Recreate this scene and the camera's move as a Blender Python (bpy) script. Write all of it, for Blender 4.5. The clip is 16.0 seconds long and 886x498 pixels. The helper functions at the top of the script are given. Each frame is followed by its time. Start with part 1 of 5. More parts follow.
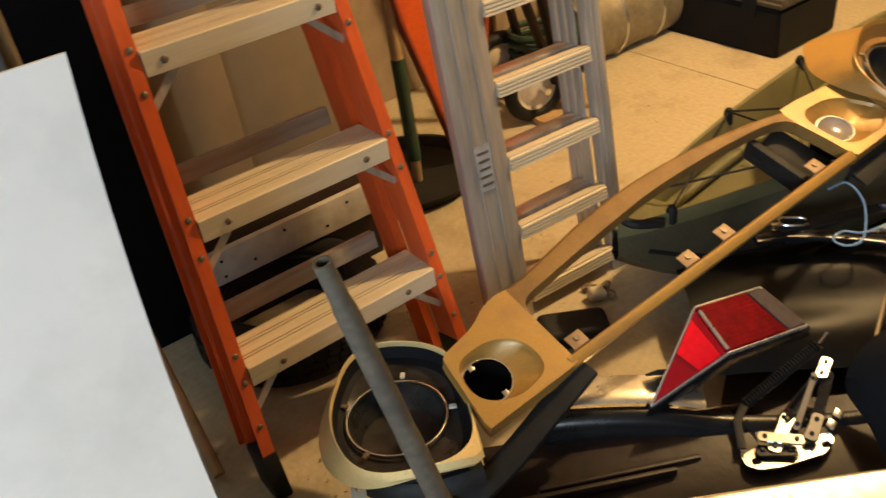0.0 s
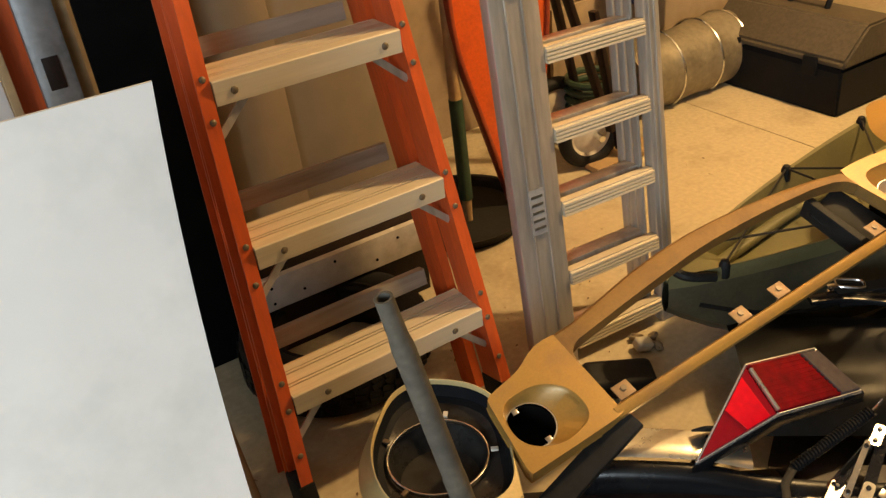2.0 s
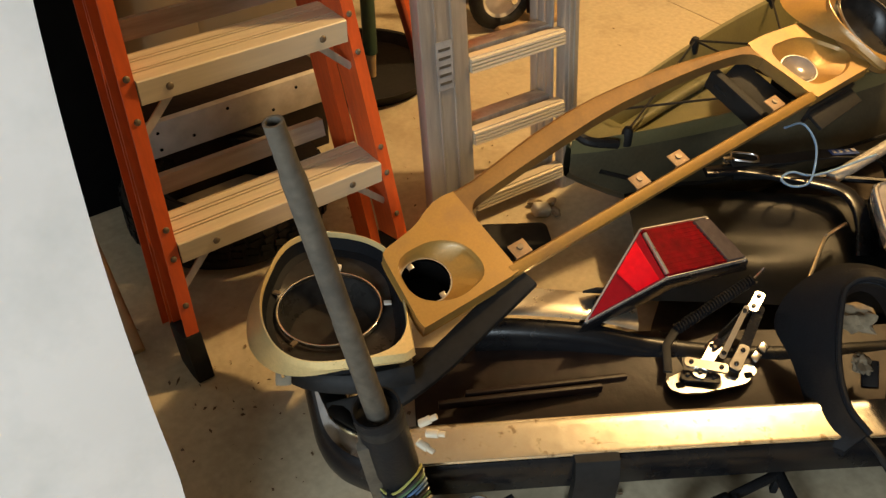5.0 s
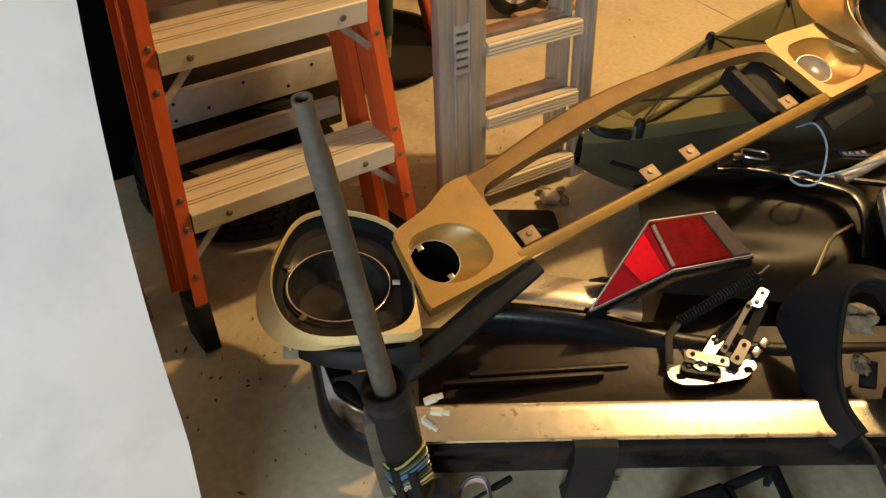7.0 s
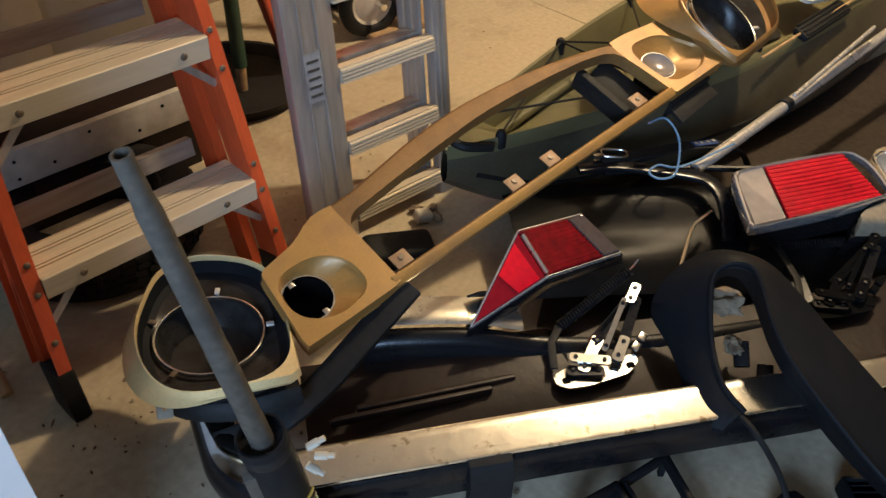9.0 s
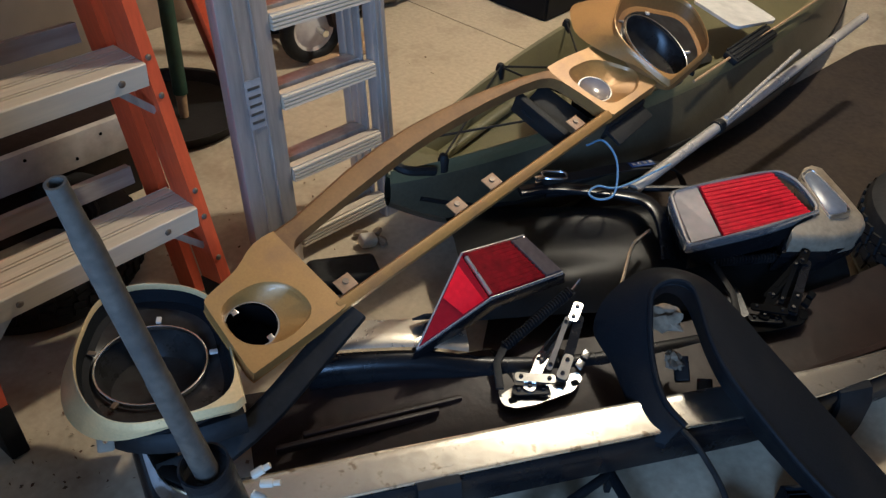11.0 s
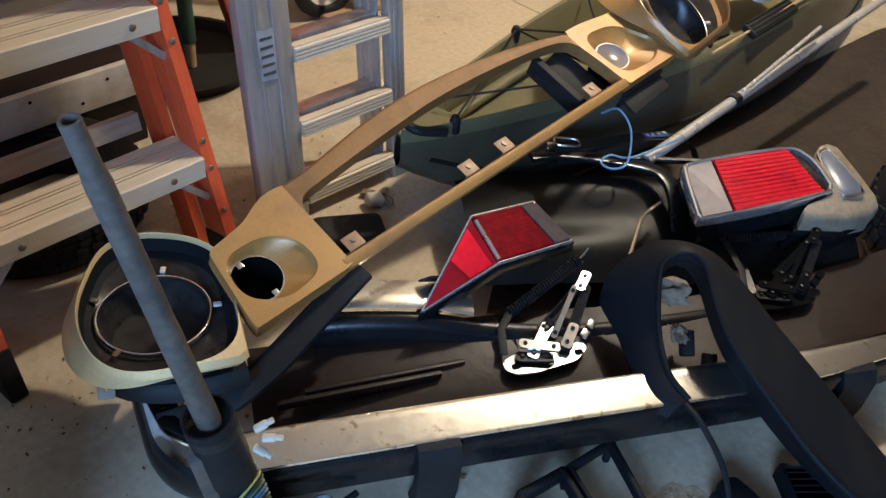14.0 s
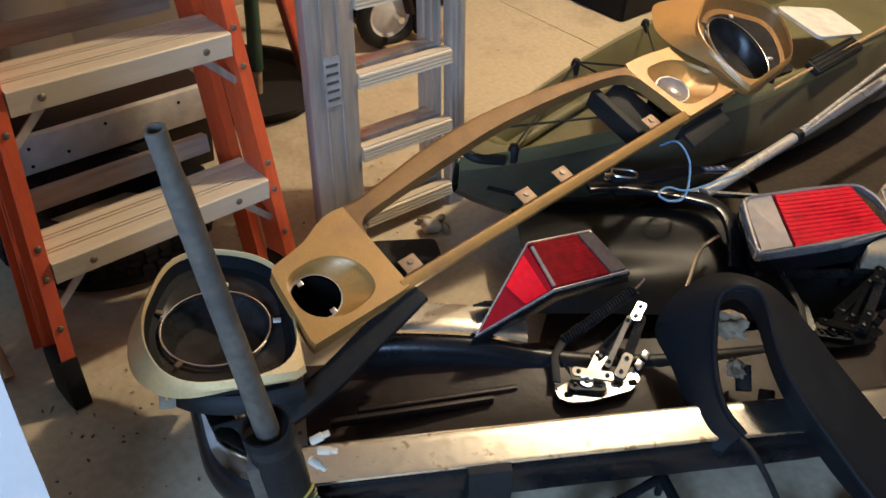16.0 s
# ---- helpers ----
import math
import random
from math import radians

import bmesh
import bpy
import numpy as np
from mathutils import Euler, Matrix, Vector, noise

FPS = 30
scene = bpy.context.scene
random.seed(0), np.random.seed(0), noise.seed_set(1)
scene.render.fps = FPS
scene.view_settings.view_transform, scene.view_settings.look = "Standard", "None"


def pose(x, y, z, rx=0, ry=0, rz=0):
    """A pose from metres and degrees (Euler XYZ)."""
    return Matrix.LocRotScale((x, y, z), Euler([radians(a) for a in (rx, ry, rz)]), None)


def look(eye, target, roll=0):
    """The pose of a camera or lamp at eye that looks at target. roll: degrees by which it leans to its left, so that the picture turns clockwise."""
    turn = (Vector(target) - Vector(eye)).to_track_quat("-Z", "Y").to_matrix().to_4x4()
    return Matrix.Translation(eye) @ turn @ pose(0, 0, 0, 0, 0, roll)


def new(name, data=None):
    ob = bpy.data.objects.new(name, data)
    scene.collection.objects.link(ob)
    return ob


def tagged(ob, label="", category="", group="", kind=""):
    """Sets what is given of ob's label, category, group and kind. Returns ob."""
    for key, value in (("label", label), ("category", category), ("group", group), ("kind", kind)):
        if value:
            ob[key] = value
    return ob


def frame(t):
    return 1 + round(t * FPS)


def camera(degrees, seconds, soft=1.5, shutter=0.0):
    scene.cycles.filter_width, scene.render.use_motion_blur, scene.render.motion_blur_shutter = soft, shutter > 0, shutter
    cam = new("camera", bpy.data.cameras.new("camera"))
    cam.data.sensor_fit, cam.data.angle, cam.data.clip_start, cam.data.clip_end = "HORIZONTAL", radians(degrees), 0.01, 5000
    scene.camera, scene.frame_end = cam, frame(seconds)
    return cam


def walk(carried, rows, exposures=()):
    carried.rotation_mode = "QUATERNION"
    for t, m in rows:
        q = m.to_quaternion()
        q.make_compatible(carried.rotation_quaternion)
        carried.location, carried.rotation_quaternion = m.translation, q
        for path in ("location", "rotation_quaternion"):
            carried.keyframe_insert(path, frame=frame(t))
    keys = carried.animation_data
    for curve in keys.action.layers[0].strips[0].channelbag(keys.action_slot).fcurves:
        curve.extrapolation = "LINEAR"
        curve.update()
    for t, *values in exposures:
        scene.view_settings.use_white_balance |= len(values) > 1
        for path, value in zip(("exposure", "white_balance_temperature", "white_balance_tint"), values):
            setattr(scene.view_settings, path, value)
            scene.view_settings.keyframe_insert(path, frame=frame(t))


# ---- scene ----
cam = camera(55.8, 16.0, soft=1.35, shutter=0.3)
PATH = [
    (0, (0.192, 0.009, 1.349), (-0.19, 1.615, 0.22), -8.2),
    (0.5, (0.161, 0.005, 1.35), (-0.375, 1.588, 0.253), -6.6),
    (1, (0.165, 0.012, 1.352), (-0.401, 1.597, 0.272), -7.1),
    (1.5, (0.171, 0.009, 1.356), (-0.344, 1.616, 0.284), -7.3),
    (2, (0.174, 0.0, 1.358), (-0.305, 1.639, 0.315), -6.4),
    (2.5, (0.182, -0.002, 1.35), (-0.278, 1.643, 0.309), -5.9),
    (3, (0.174, 0.002, 1.313), (-0.23, 1.579, 0.152), -5.1),
    (3.5, (0.165, 0.001, 1.307), (-0.237, 1.517, 0.066), -3.7),
    (4, (0.159, 0.001, 1.303), (-0.24, 1.495, 0.035), -2.3),
    (4.5, (0.168, 0.01, 1.302), (-0.133, 1.514, 0.019), -0.6),
    (4.7, (0.169, 0.022, 1.296), (-0.069, 1.532, 0.006), 0.3),
    (7, (0.155, 0.004, 1.305), (-0.064, 1.486, -0.021), 3.6),
    (7.5, (0.157, 0.003, 1.299), (-0.035, 1.495, -0.019), 3.7),
    (8, (0.164, 0.014, 1.302), (0.042, 1.527, 0.0), 3.9),
    (8.5, (0.167, 0.022, 1.302), (0.094, 1.545, 0.008), 3.9),
    (9, (0.19, 0.038, 1.304), (0.22, 1.571, 0.02), 3.1),
    (9.5, (0.201, 0.043, 1.312), (0.298, 1.578, 0.033), 2.9),
    (9.7, (0.196, 0.042, 1.312), (0.31, 1.578, 0.035), 3.2),
    (11.8, (0.201, 0.024, 1.305), (0.346, 1.605, 0.088), 5.1),
    (12, (0.203, 0.031, 1.295), (0.333, 1.544, -0.007), 5.4),
    (12.5, (0.205, 0.032, 1.283), (0.384, 1.434, -0.132), 7.3),
    (13, (0.204, 0.033, 1.292), (0.389, 1.486, -0.071), 7.0),
    (13.5, (0.198, 0.039, 1.298), (0.371, 1.524, -0.031), 6.7),
    (14, (0.179, 0.04, 1.291), (0.339, 1.555, -0.005), 7.6),
    (14.5, (0.163, 0.022, 1.293), (0.251, 1.556, 0.012), 7.8),
    (15, (0.171, 0.011, 1.291), (0.224, 1.543, 0.006), 6.9),
    (15.5, (0.175, 0.014, 1.283), (0.277, 1.542, -0.004), 7.5),
    (16, (0.169, 0.015, 1.287), (0.202, 1.58, 0.043), 6.3),
]
EXPOSURES = [(0.0, 0.12, 7200, 10), (3.0, 0.13, 7600, 10), (4.5, 0.1, 7500, 10), (7.5, 0.06, 7300, 10), (8.5, 0.0, 6500, 10), (9.2, -0.22, 4850, 10), (9.6, -0.3, 4600, 10), (12.0, -0.35, 4300, 10), (12.5, 0.0, 4500, 10), (13.0, 0.07, 4500, 10), (14.5, 0.08, 4450, 10), (15.0, 0.1, 5000, 10), (16.0, 0.1, 4900, 10)]
walk(cam, [(t, look(eye, target, roll)) for t, eye, target, roll in PATH], EXPOSURES)

# ---- world and lights ----
world = bpy.data.worlds.new("world")
scene.world = world
world.use_nodes = True
world.node_tree.nodes["Background"].inputs[0].default_value = (0.5, 0.6, 0.8, 1)
world.node_tree.nodes["Background"].inputs[1].default_value = 0.02


def lamp(name, kind, m, energy, colour, size=0.3, size_y=None):
    data = bpy.data.lights.new(name, kind)
    data.energy, data.color = energy, colour
    if kind == "AREA":
        data.size = size
        if size_y:
            data.shape, data.size_y = "RECTANGLE", size_y
    else:
        data.shadow_soft_size = size
    ob = new(name, data)
    ob.matrix_world = m
    return ob


# the warm ceiling bulb and the grey daylight that comes in at the open door behind
lamp("ceiling_bulb_light", "POINT", pose(1.28, 2.48, 2.33), 245, (1.0, 0.69, 0.34), 0.06)
lamp("door_daylight", "AREA", look((-0.35, -2.1, 1.45), (0.1, 0.75, 0.3)), 108, (0.64, 0.81, 1.0), 1.5, 1.0)

# ---- materials ----


def mat(name, colour, rough=0.6, metal=0.0, scale=30.0, vary=0.25, bump=0.1, stain=None, stain_scale=4.0, stain_amount=0.5, coat=0.0, spec=0.5, edge=(0.48, 0.70), stretch=(1, 1, 1)):
    """A surface with fine grain and large stains of their own colour."""
    m = bpy.data.materials.new(name)
    m.use_nodes = True
    nt = m.node_tree
    bsdf = nt.nodes["Principled BSDF"]
    coord = nt.nodes.new("ShaderNodeTexCoord")
    grain = nt.nodes.new("ShaderNodeMapping")
    grain.inputs["Scale"].default_value = stretch
    nt.links.new(coord.outputs["Object"], grain.inputs["Vector"])
    fine = nt.nodes.new("ShaderNodeTexNoise")
    fine.inputs["Scale"].default_value = scale
    fine.inputs["Detail"].default_value = 6
    nt.links.new(grain.outputs["Vector"], fine.inputs["Vector"])
    big = nt.nodes.new("ShaderNodeTexNoise")
    big.inputs["Scale"].default_value = stain_scale
    big.inputs["Detail"].default_value = 5
    big.inputs["Roughness"].default_value = 0.65
    nt.links.new(grain.outputs["Vector"], big.inputs["Vector"])
    ramp = nt.nodes.new("ShaderNodeValToRGB")
    ramp.color_ramp.elements[0].position, ramp.color_ramp.elements[1].position = 0.25, 0.75
    lo = [c * (1 - vary) for c in colour]
    hi = [min(1, c * (1 + vary)) for c in colour]
    ramp.color_ramp.elements[0].color, ramp.color_ramp.elements[1].color = (*lo, 1), (*hi, 1)
    nt.links.new(fine.outputs["Fac"], ramp.inputs["Fac"])
    mask = nt.nodes.new("ShaderNodeValToRGB")
    mask.color_ramp.elements[0].position, mask.color_ramp.elements[1].position = edge
    mask.color_ramp.elements[1].color = (stain_amount, stain_amount, stain_amount, 1)
    nt.links.new(big.outputs["Fac"], mask.inputs["Fac"])
    mix = nt.nodes.new("ShaderNodeMix")
    mix.data_type = "RGBA"
    nt.links.new(mask.outputs["Color"], mix.inputs[0])
    nt.links.new(ramp.outputs["Color"], mix.inputs[6])
    mix.inputs[7].default_value = (*(stain or [c * 0.6 for c in colour]), 1)
    nt.links.new(mix.outputs[2], bsdf.inputs["Base Color"])
    rr = nt.nodes.new("ShaderNodeMapRange")
    rr.inputs["To Min"].default_value, rr.inputs["To Max"].default_value = max(0.02, rough - 0.12), min(1, rough + 0.12)
    nt.links.new(big.outputs["Fac"], rr.inputs["Value"])
    nt.links.new(rr.outputs["Result"], bsdf.inputs["Roughness"])
    bsdf.inputs["Metallic"].default_value = metal
    bsdf.inputs["Coat Weight"].default_value = coat
    bsdf.inputs["Specular IOR Level"].default_value = spec
    if bump:
        b = nt.nodes.new("ShaderNodeBump")
        b.inputs["Strength"].default_value, b.inputs["Distance"].default_value = bump, 0.004
        nt.links.new(fine.outputs["Fac"], b.inputs["Height"])
        nt.links.new(b.outputs["Normal"], bsdf.inputs["Normal"])
    return m


M_CONCRETE = mat("concrete", (0.44, 0.37, 0.25), 0.75, 0, 60, 0.13, 0.25, (0.17, 0.12, 0.07), 2.6, 0.62, edge=(0.52, 0.74))
M_WALL = mat("raw_plywood", (0.32, 0.24, 0.16), 0.8, 0, 14, 0.2, 0.15, (0.25, 0.18, 0.12), 2.0, 0.5)
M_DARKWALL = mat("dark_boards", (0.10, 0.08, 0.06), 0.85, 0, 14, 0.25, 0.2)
M_CEIL = mat("ceiling_board", (0.36, 0.32, 0.27), 0.9, 0, 20, 0.1, 0.1)
M_ORANGE = mat("orange_fibreglass", (0.62, 0.098, 0.022), 0.42, 0, 120, 0.14, 0.10, (0.36, 0.052, 0.02), 14, 0.5, stretch=(1, 1, 0.2))
M_ALU = mat("mill_aluminium", (0.52, 0.48, 0.42), 0.42, 0.6, 90, 0.14, 0.08, (0.26, 0.22, 0.18), 16, 0.6, stretch=(1, 1, 0.12))
M_TREAD = mat("worn_step_aluminium", (0.64, 0.55, 0.40), 0.50, 0.2, 110, 0.06, 0.05, (0.42, 0.35, 0.25), 34, 0.45, stretch=(0.07, 1, 1))
M_REARBAR = mat("dirty_rear_bar", (0.42, 0.37, 0.30), 0.6, 0.2, 60, 0.18, 0.1, (0.16, 0.13, 0.10), 20, 0.6, stretch=(0.1, 1, 1))
M_RIVET = mat("dull_rivet", (0.16, 0.12, 0.08), 0.5, 0.4, 100, 0.2, 0.0)
M_BLACK = mat("black_rubber", (0.011, 0.011, 0.011), 0.62, 0, 80, 0.3, 0.15, (0.028, 0.026, 0.023), 6, 0.5, spec=0.22)
# matt black, also painted in for shade in holes and on one hinge
M_VOID = mat("matt_black_and_shade", (0.004, 0.004, 0.004), 0.95, 0, 20, 0.3, 0.0, spec=0.05)
M_PLASTIC = mat("black_dash_plastic", (0.008, 0.009, 0.011), 0.55, 0, 260, 0.2, 0.2, (0.016, 0.015, 0.014), 9, 0.6, spec=0.11)
M_GLOSS = mat("black_gloss_paint", (0.007, 0.007, 0.008), 0.27, 0, 60, 0.2, 0.08, (0.020, 0.018, 0.016), 5, 0.5, spec=0.35)
M_SATIN = mat("black_satin_panel", (0.010, 0.010, 0.010), 0.40, 0, 60, 0.2, 0.05, (0.024, 0.022, 0.019), 5, 0.5, spec=0.26)
M_GOLD = mat("gold_car_paint", (0.37, 0.205, 0.050), 0.40, 0.2, 200, 0.08, 0.04, (0.20, 0.11, 0.055), 5, 0.75, coat=0.15)
# worn gold, darkened further to carry shade
M_GOLDSHADE = mat("worn_shaded_gold_paint", (0.215, 0.112, 0.030), 0.60, 0.05, 160, 0.12, 0.06, (0.115, 0.060, 0.026), 4.5, 0.85, spec=0.3)
M_PALEGOLD = mat("pale_gold_paint", (0.72, 0.55, 0.26), 0.30, 0.2, 200, 0.08, 0.04, (0.45, 0.30, 0.13), 6, 0.4, coat=0.3)
M_CHROME = mat("pitted_chrome", (0.90, 0.87, 0.78), 0.21, 1.0, 160, 0.05, 0.02, (0.30, 0.23, 0.14), 42, 0.85, edge=(0.585, 0.66))
M_BRIGHT = mat("bright_trim", (0.90, 0.89, 0.87), 0.30, 1.0, 90, 0.05, 0.03, (0.55, 0.52, 0.48), 14, 0.3)
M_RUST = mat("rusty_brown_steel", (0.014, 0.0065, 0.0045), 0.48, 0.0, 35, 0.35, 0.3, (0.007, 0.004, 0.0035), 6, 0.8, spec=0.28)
M_OLIVE = mat("olive_kayak_plastic", (0.135, 0.122, 0.056), 0.42, 0, 140, 0.10, 0.10, (0.095, 0.085, 0.045), 4, 0.5)
# darker copy of the olive: the hull side's shade is in its colour
M_HULL_SHADED = mat("shaded_hull_plastic", (0.072, 0.063, 0.038), 0.34, 0, 140, 0.15, 0.08, (0.024, 0.021, 0.015), 3, 0.8)
M_GREYPIPE = mat("grey_primer_steel", (0.068, 0.058, 0.044), 0.6, 0.0, 70, 0.35, 0.2, (0.036, 0.032, 0.027), 14, 0.8)
M_WHITE = mat("white_painted_sheet", (0.66, 0.625, 0.59), 0.5, 0, 7, 0.05, 0.02, (0.50, 0.49, 0.46), 5, 0.6)
M_WHITEWOOD = mat("dirty_white_board", (0.50, 0.46, 0.40), 0.7, 0, 30, 0.15, 0.1, (0.28, 0.20, 0.13), 6, 0.6)
M_WOOD = mat("tan_wood", (0.40, 0.26, 0.13), 0.6, 0, 25, 0.25, 0.1)
M_GREEN = mat("green_painted_wood", (0.022, 0.050, 0.030), 0.5, 0, 40, 0.25, 0.1)
M_REDLENS = mat("red_lamp_lens", (0.78, 0.006, 0.014), 0.14, 0, 90, 0.10, 0.02, (0.45, 0.004, 0.01), 8, 0.5, coat=0.15, spec=0.3)
M_DEEPRED = mat("deep_red_lamp_lens", (0.16, 0.003, 0.006), 0.12, 0, 60, 0.25, 0.02, (0.05, 0.003, 0.004), 10, 0.8, coat=0.3, spec=0.35)
M_RIBLENS = mat("ribbed_red_lens", (0.52, 0.006, 0.014), 0.16, 0, 60, 0.15, 0.02, (0.20, 0.004, 0.008), 7, 0.85, coat=0.4)
M_SIDELENS = mat("red_side_lens", (0.24, 0.003, 0.008), 0.12, 0, 90, 0.1, 0.02, (0.13, 0.003, 0.006), 9, 0.5, coat=0.15, spec=0.3)
M_SMOKE = mat("smoky_lamp_lens", (0.095, 0.075, 0.07), 0.12, 0.2, 60, 0.2, 0.02, (0.06, 0.03, 0.03), 18, 0.6, coat=0.8)
M_MIRROR = mat("polished_chrome", (0.92, 0.91, 0.89), 0.22, 0.9, 20, 0.02, 0.0, (0.75, 0.73, 0.70), 12, 0.2)
M_CLEARLENS = mat("clear_lamp_lens", (0.25, 0.22, 0.20), 0.18, 0.1, 40, 0.15, 0.02, (0.30, 0.22, 0.20), 16, 0.6, coat=0.4)
M_STEEL = mat("zinc_steel", (0.80, 0.80, 0.78), 0.22, 1.0, 70, 0.08, 0.05, (0.35, 0.33, 0.3), 20, 0.4)
M_DUCT = mat("dusty_duct_steel", (0.30, 0.26, 0.19), 0.5, 0.6, 40, 0.2, 0.1, (0.14, 0.11, 0.07), 8, 0.7)
M_GALV = mat("galvanised_steel", (0.24, 0.245, 0.25), 0.45, 0.4, 22, 0.35, 0.05, (0.12, 0.12, 0.12), 12, 0.6)
M_PAPER = mat("white_connector_plastic", (0.52, 0.46, 0.35), 0.5, 0, 60, 0.1, 0.0)
M_FOAM = mat("dirty_foam", (0.24, 0.18, 0.11), 0.85, 0, 70, 0.3, 0.6, (0.12, 0.09, 0.06), 25, 0.7)
M_BUCKET = mat("grey_bucket_steel", (0.030, 0.029, 0.028), 0.30, 0.3, 30, 0.5, 0.15, (0.014, 0.010, 0.008), 12, 0.9, spec=0.3)
M_LEAF = mat("dry_leaf", (0.13, 0.075, 0.035), 0.8, 0, 90, 0.4, 0.1)
M_BLUE = mat("blue_cord", (0.16, 0.27, 0.42), 0.6, 0, 120, 0.2, 0.0)
M_SHAFT = mat("pale_paddle_shaft", (0.66, 0.61, 0.54), 0.28, 0.55, 60, 0.1, 0.05)
WIRES = [mat("wire_%s" % n, c, 0.5, 0, 50, 0.1, 0) for n, c in (("yellow", (0.26, 0.25, 0.07)), ("green", (0.06, 0.12, 0.06)), ("blue", (0.05, 0.11, 0.22)), ("white", (0.32, 0.31, 0.27)), ("pink", (0.42, 0.17, 0.17)), ("black", (0.02, 0.02, 0.02)))]

# ---- mesh helpers ----


def V(*a):
    return Vector(a)


def part(name, bm, material, parent=None, label="", smooth=True):
    """Links a bmesh as one mesh object under a thing or a part."""
    bmesh.ops.recalc_face_normals(bm, faces=bm.faces)
    me = bpy.data.meshes.new(name)
    bm.to_mesh(me)
    bm.free()
    me.materials.append(material)
    if smooth:
        me.shade_smooth()
        me.set_sharp_from_angle(angle=radians(38))
    ob = new(name, me)
    if parent is not None:
        ob.parent = parent
    if label:
        ob["label"] = label
    return ob


def thing(name, m, label, category, group=""):
    ob = new(name)
    ob.empty_display_size = 0.05
    ob.matrix_world = m
    return tagged(ob, label, category, group)


def axes(o, x, y):
    """A frame at o with x along x, y near y."""
    x = Vector(x).normalized()
    z = x.cross(Vector(y)).normalized()
    y = z.cross(x)
    m = Matrix((x, y, z)).transposed().to_4x4()
    m.translation = Vector(o)
    return m


def add_box(bm, size, m=None, bevel=0.0, seg=2):
    r = bmesh.ops.create_cube(bm, size=1.0)
    vs = r["verts"]
    bmesh.ops.scale(bm, vec=Vector(size), verts=vs)
    if bevel:
        es = list({e for v in vs for e in v.link_edges})
        out = bmesh.ops.bevel(bm, geom=es, offset=bevel, segments=seg, affect="EDGES", profile=0.6)
        vs = list({v for v in out["verts"]} | {v for v in vs if v.is_valid})
    if m is not None:
        bmesh.ops.transform(bm, matrix=m, verts=vs)
    return bm


def box(size, m=None, bevel=0.0, seg=2):
    return add_box(bmesh.new(), size, m, bevel, seg)


def loft(bm, loops, closed=True, caps=(False, False), ring=False):
    """Skins a row of loops with the same number of points."""
    rows = [[bm.verts.new(p) for p in loop] for loop in loops]
    n = len(rows[0])
    pairs = list(zip(rows, rows[1:])) + ([(rows[-1], rows[0])] if ring else [])
    for a, b in pairs:
        for i in range(n if closed else n - 1):
            j = (i + 1) % n
            bm.faces.new((a[i], a[j], b[j], b[i]))
    if caps[0]:
        bm.faces.new(rows[0])
    if caps[1]:
        bm.faces.new(rows[-1])
    return bm


def spline(points, n=8, closed=False):
    """A smooth line through the points."""
    p = [Vector(q) for q in points]
    out, k = [], len(p)
    for i in range(k if closed else k - 1):
        a, b = (p[(i - 1) % k], p[i]) if closed or i else (p[0] * 2 - p[1], p[0])
        c = p[(i + 1) % k]
        d = p[(i + 2) % k] if closed or i + 2 < k else c * 2 - b
        for j in range(n):
            t = j / n
            out.append(0.5 * ((2 * b) + (c - a) * t + (2 * a - 5 * b + 4 * c - d) * t * t + (3 * b - a - 3 * c + d) * t ** 3))
    if not closed:
        out.append(p[-1])
    return out


def frames(pts, up=(0, 0, 1)):
    """A side and an up direction at each point of a line."""
    res = []
    side = None
    for i, p in enumerate(pts):
        t = (pts[min(i + 1, len(pts) - 1)] - pts[max(i - 1, 0)]).normalized()
        if side is None:
            ref = Vector(up) if abs(t.dot(Vector(up))) < 0.95 else Vector((1, 0, 0))
            side = t.cross(ref).normalized()
        else:
            side = (side - t * side.dot(t)).normalized()
        res.append((side, side.cross(t)))
    return res


def sweep(bm, pts, profile, scales=None, up=(0, 0, 1), caps=True):
    """Sweeps a closed profile (side, up) along the points."""
    pts = [Vector(p) for p in pts]
    fr = frames(pts, up)
    loops = []
    for i, p in enumerate(pts):
        s = scales[i] if scales else 1.0
        loops.append([p + fr[i][0] * a * s + fr[i][1] * b * s for a, b in profile])
    return loft(bm, loops, caps=(caps, caps))


def circle(r, n=12):
    return [(r * math.cos(2 * math.pi * i / n), r * math.sin(2 * math.pi * i / n)) for i in range(n)]


def rect(w, h, r=0.0, n=3):
    """A rounded rectangle."""
    if r <= 0:
        return [(-w / 2, -h / 2), (w / 2, -h / 2), (w / 2, h / 2), (-w / 2, h / 2)]
    out = []
    for cx, cy, a0 in ((w / 2 - r, h / 2 - r, 0), (-w / 2 + r, h / 2 - r, 90), (-w / 2 + r, -h / 2 + r, 180), (w / 2 - r, -h / 2 + r, 270)):
        for i in range(n + 1):
            a = radians(a0 + 90 * i / n)
            out.append((cx + r * math.cos(a), cy + r * math.sin(a)))
    return out


def tube(pts, r, n=10, scales=None, caps=True):
    return sweep(bmesh.new(), pts, circle(r, n), scales, caps=caps)


def rod(bm, a, b, r, n=10, r2=None):
    a, b = Vector(a), Vector(b)
    return sweep(bm, [a, b], circle(r, n), [1.0, (r2 or r) / r])


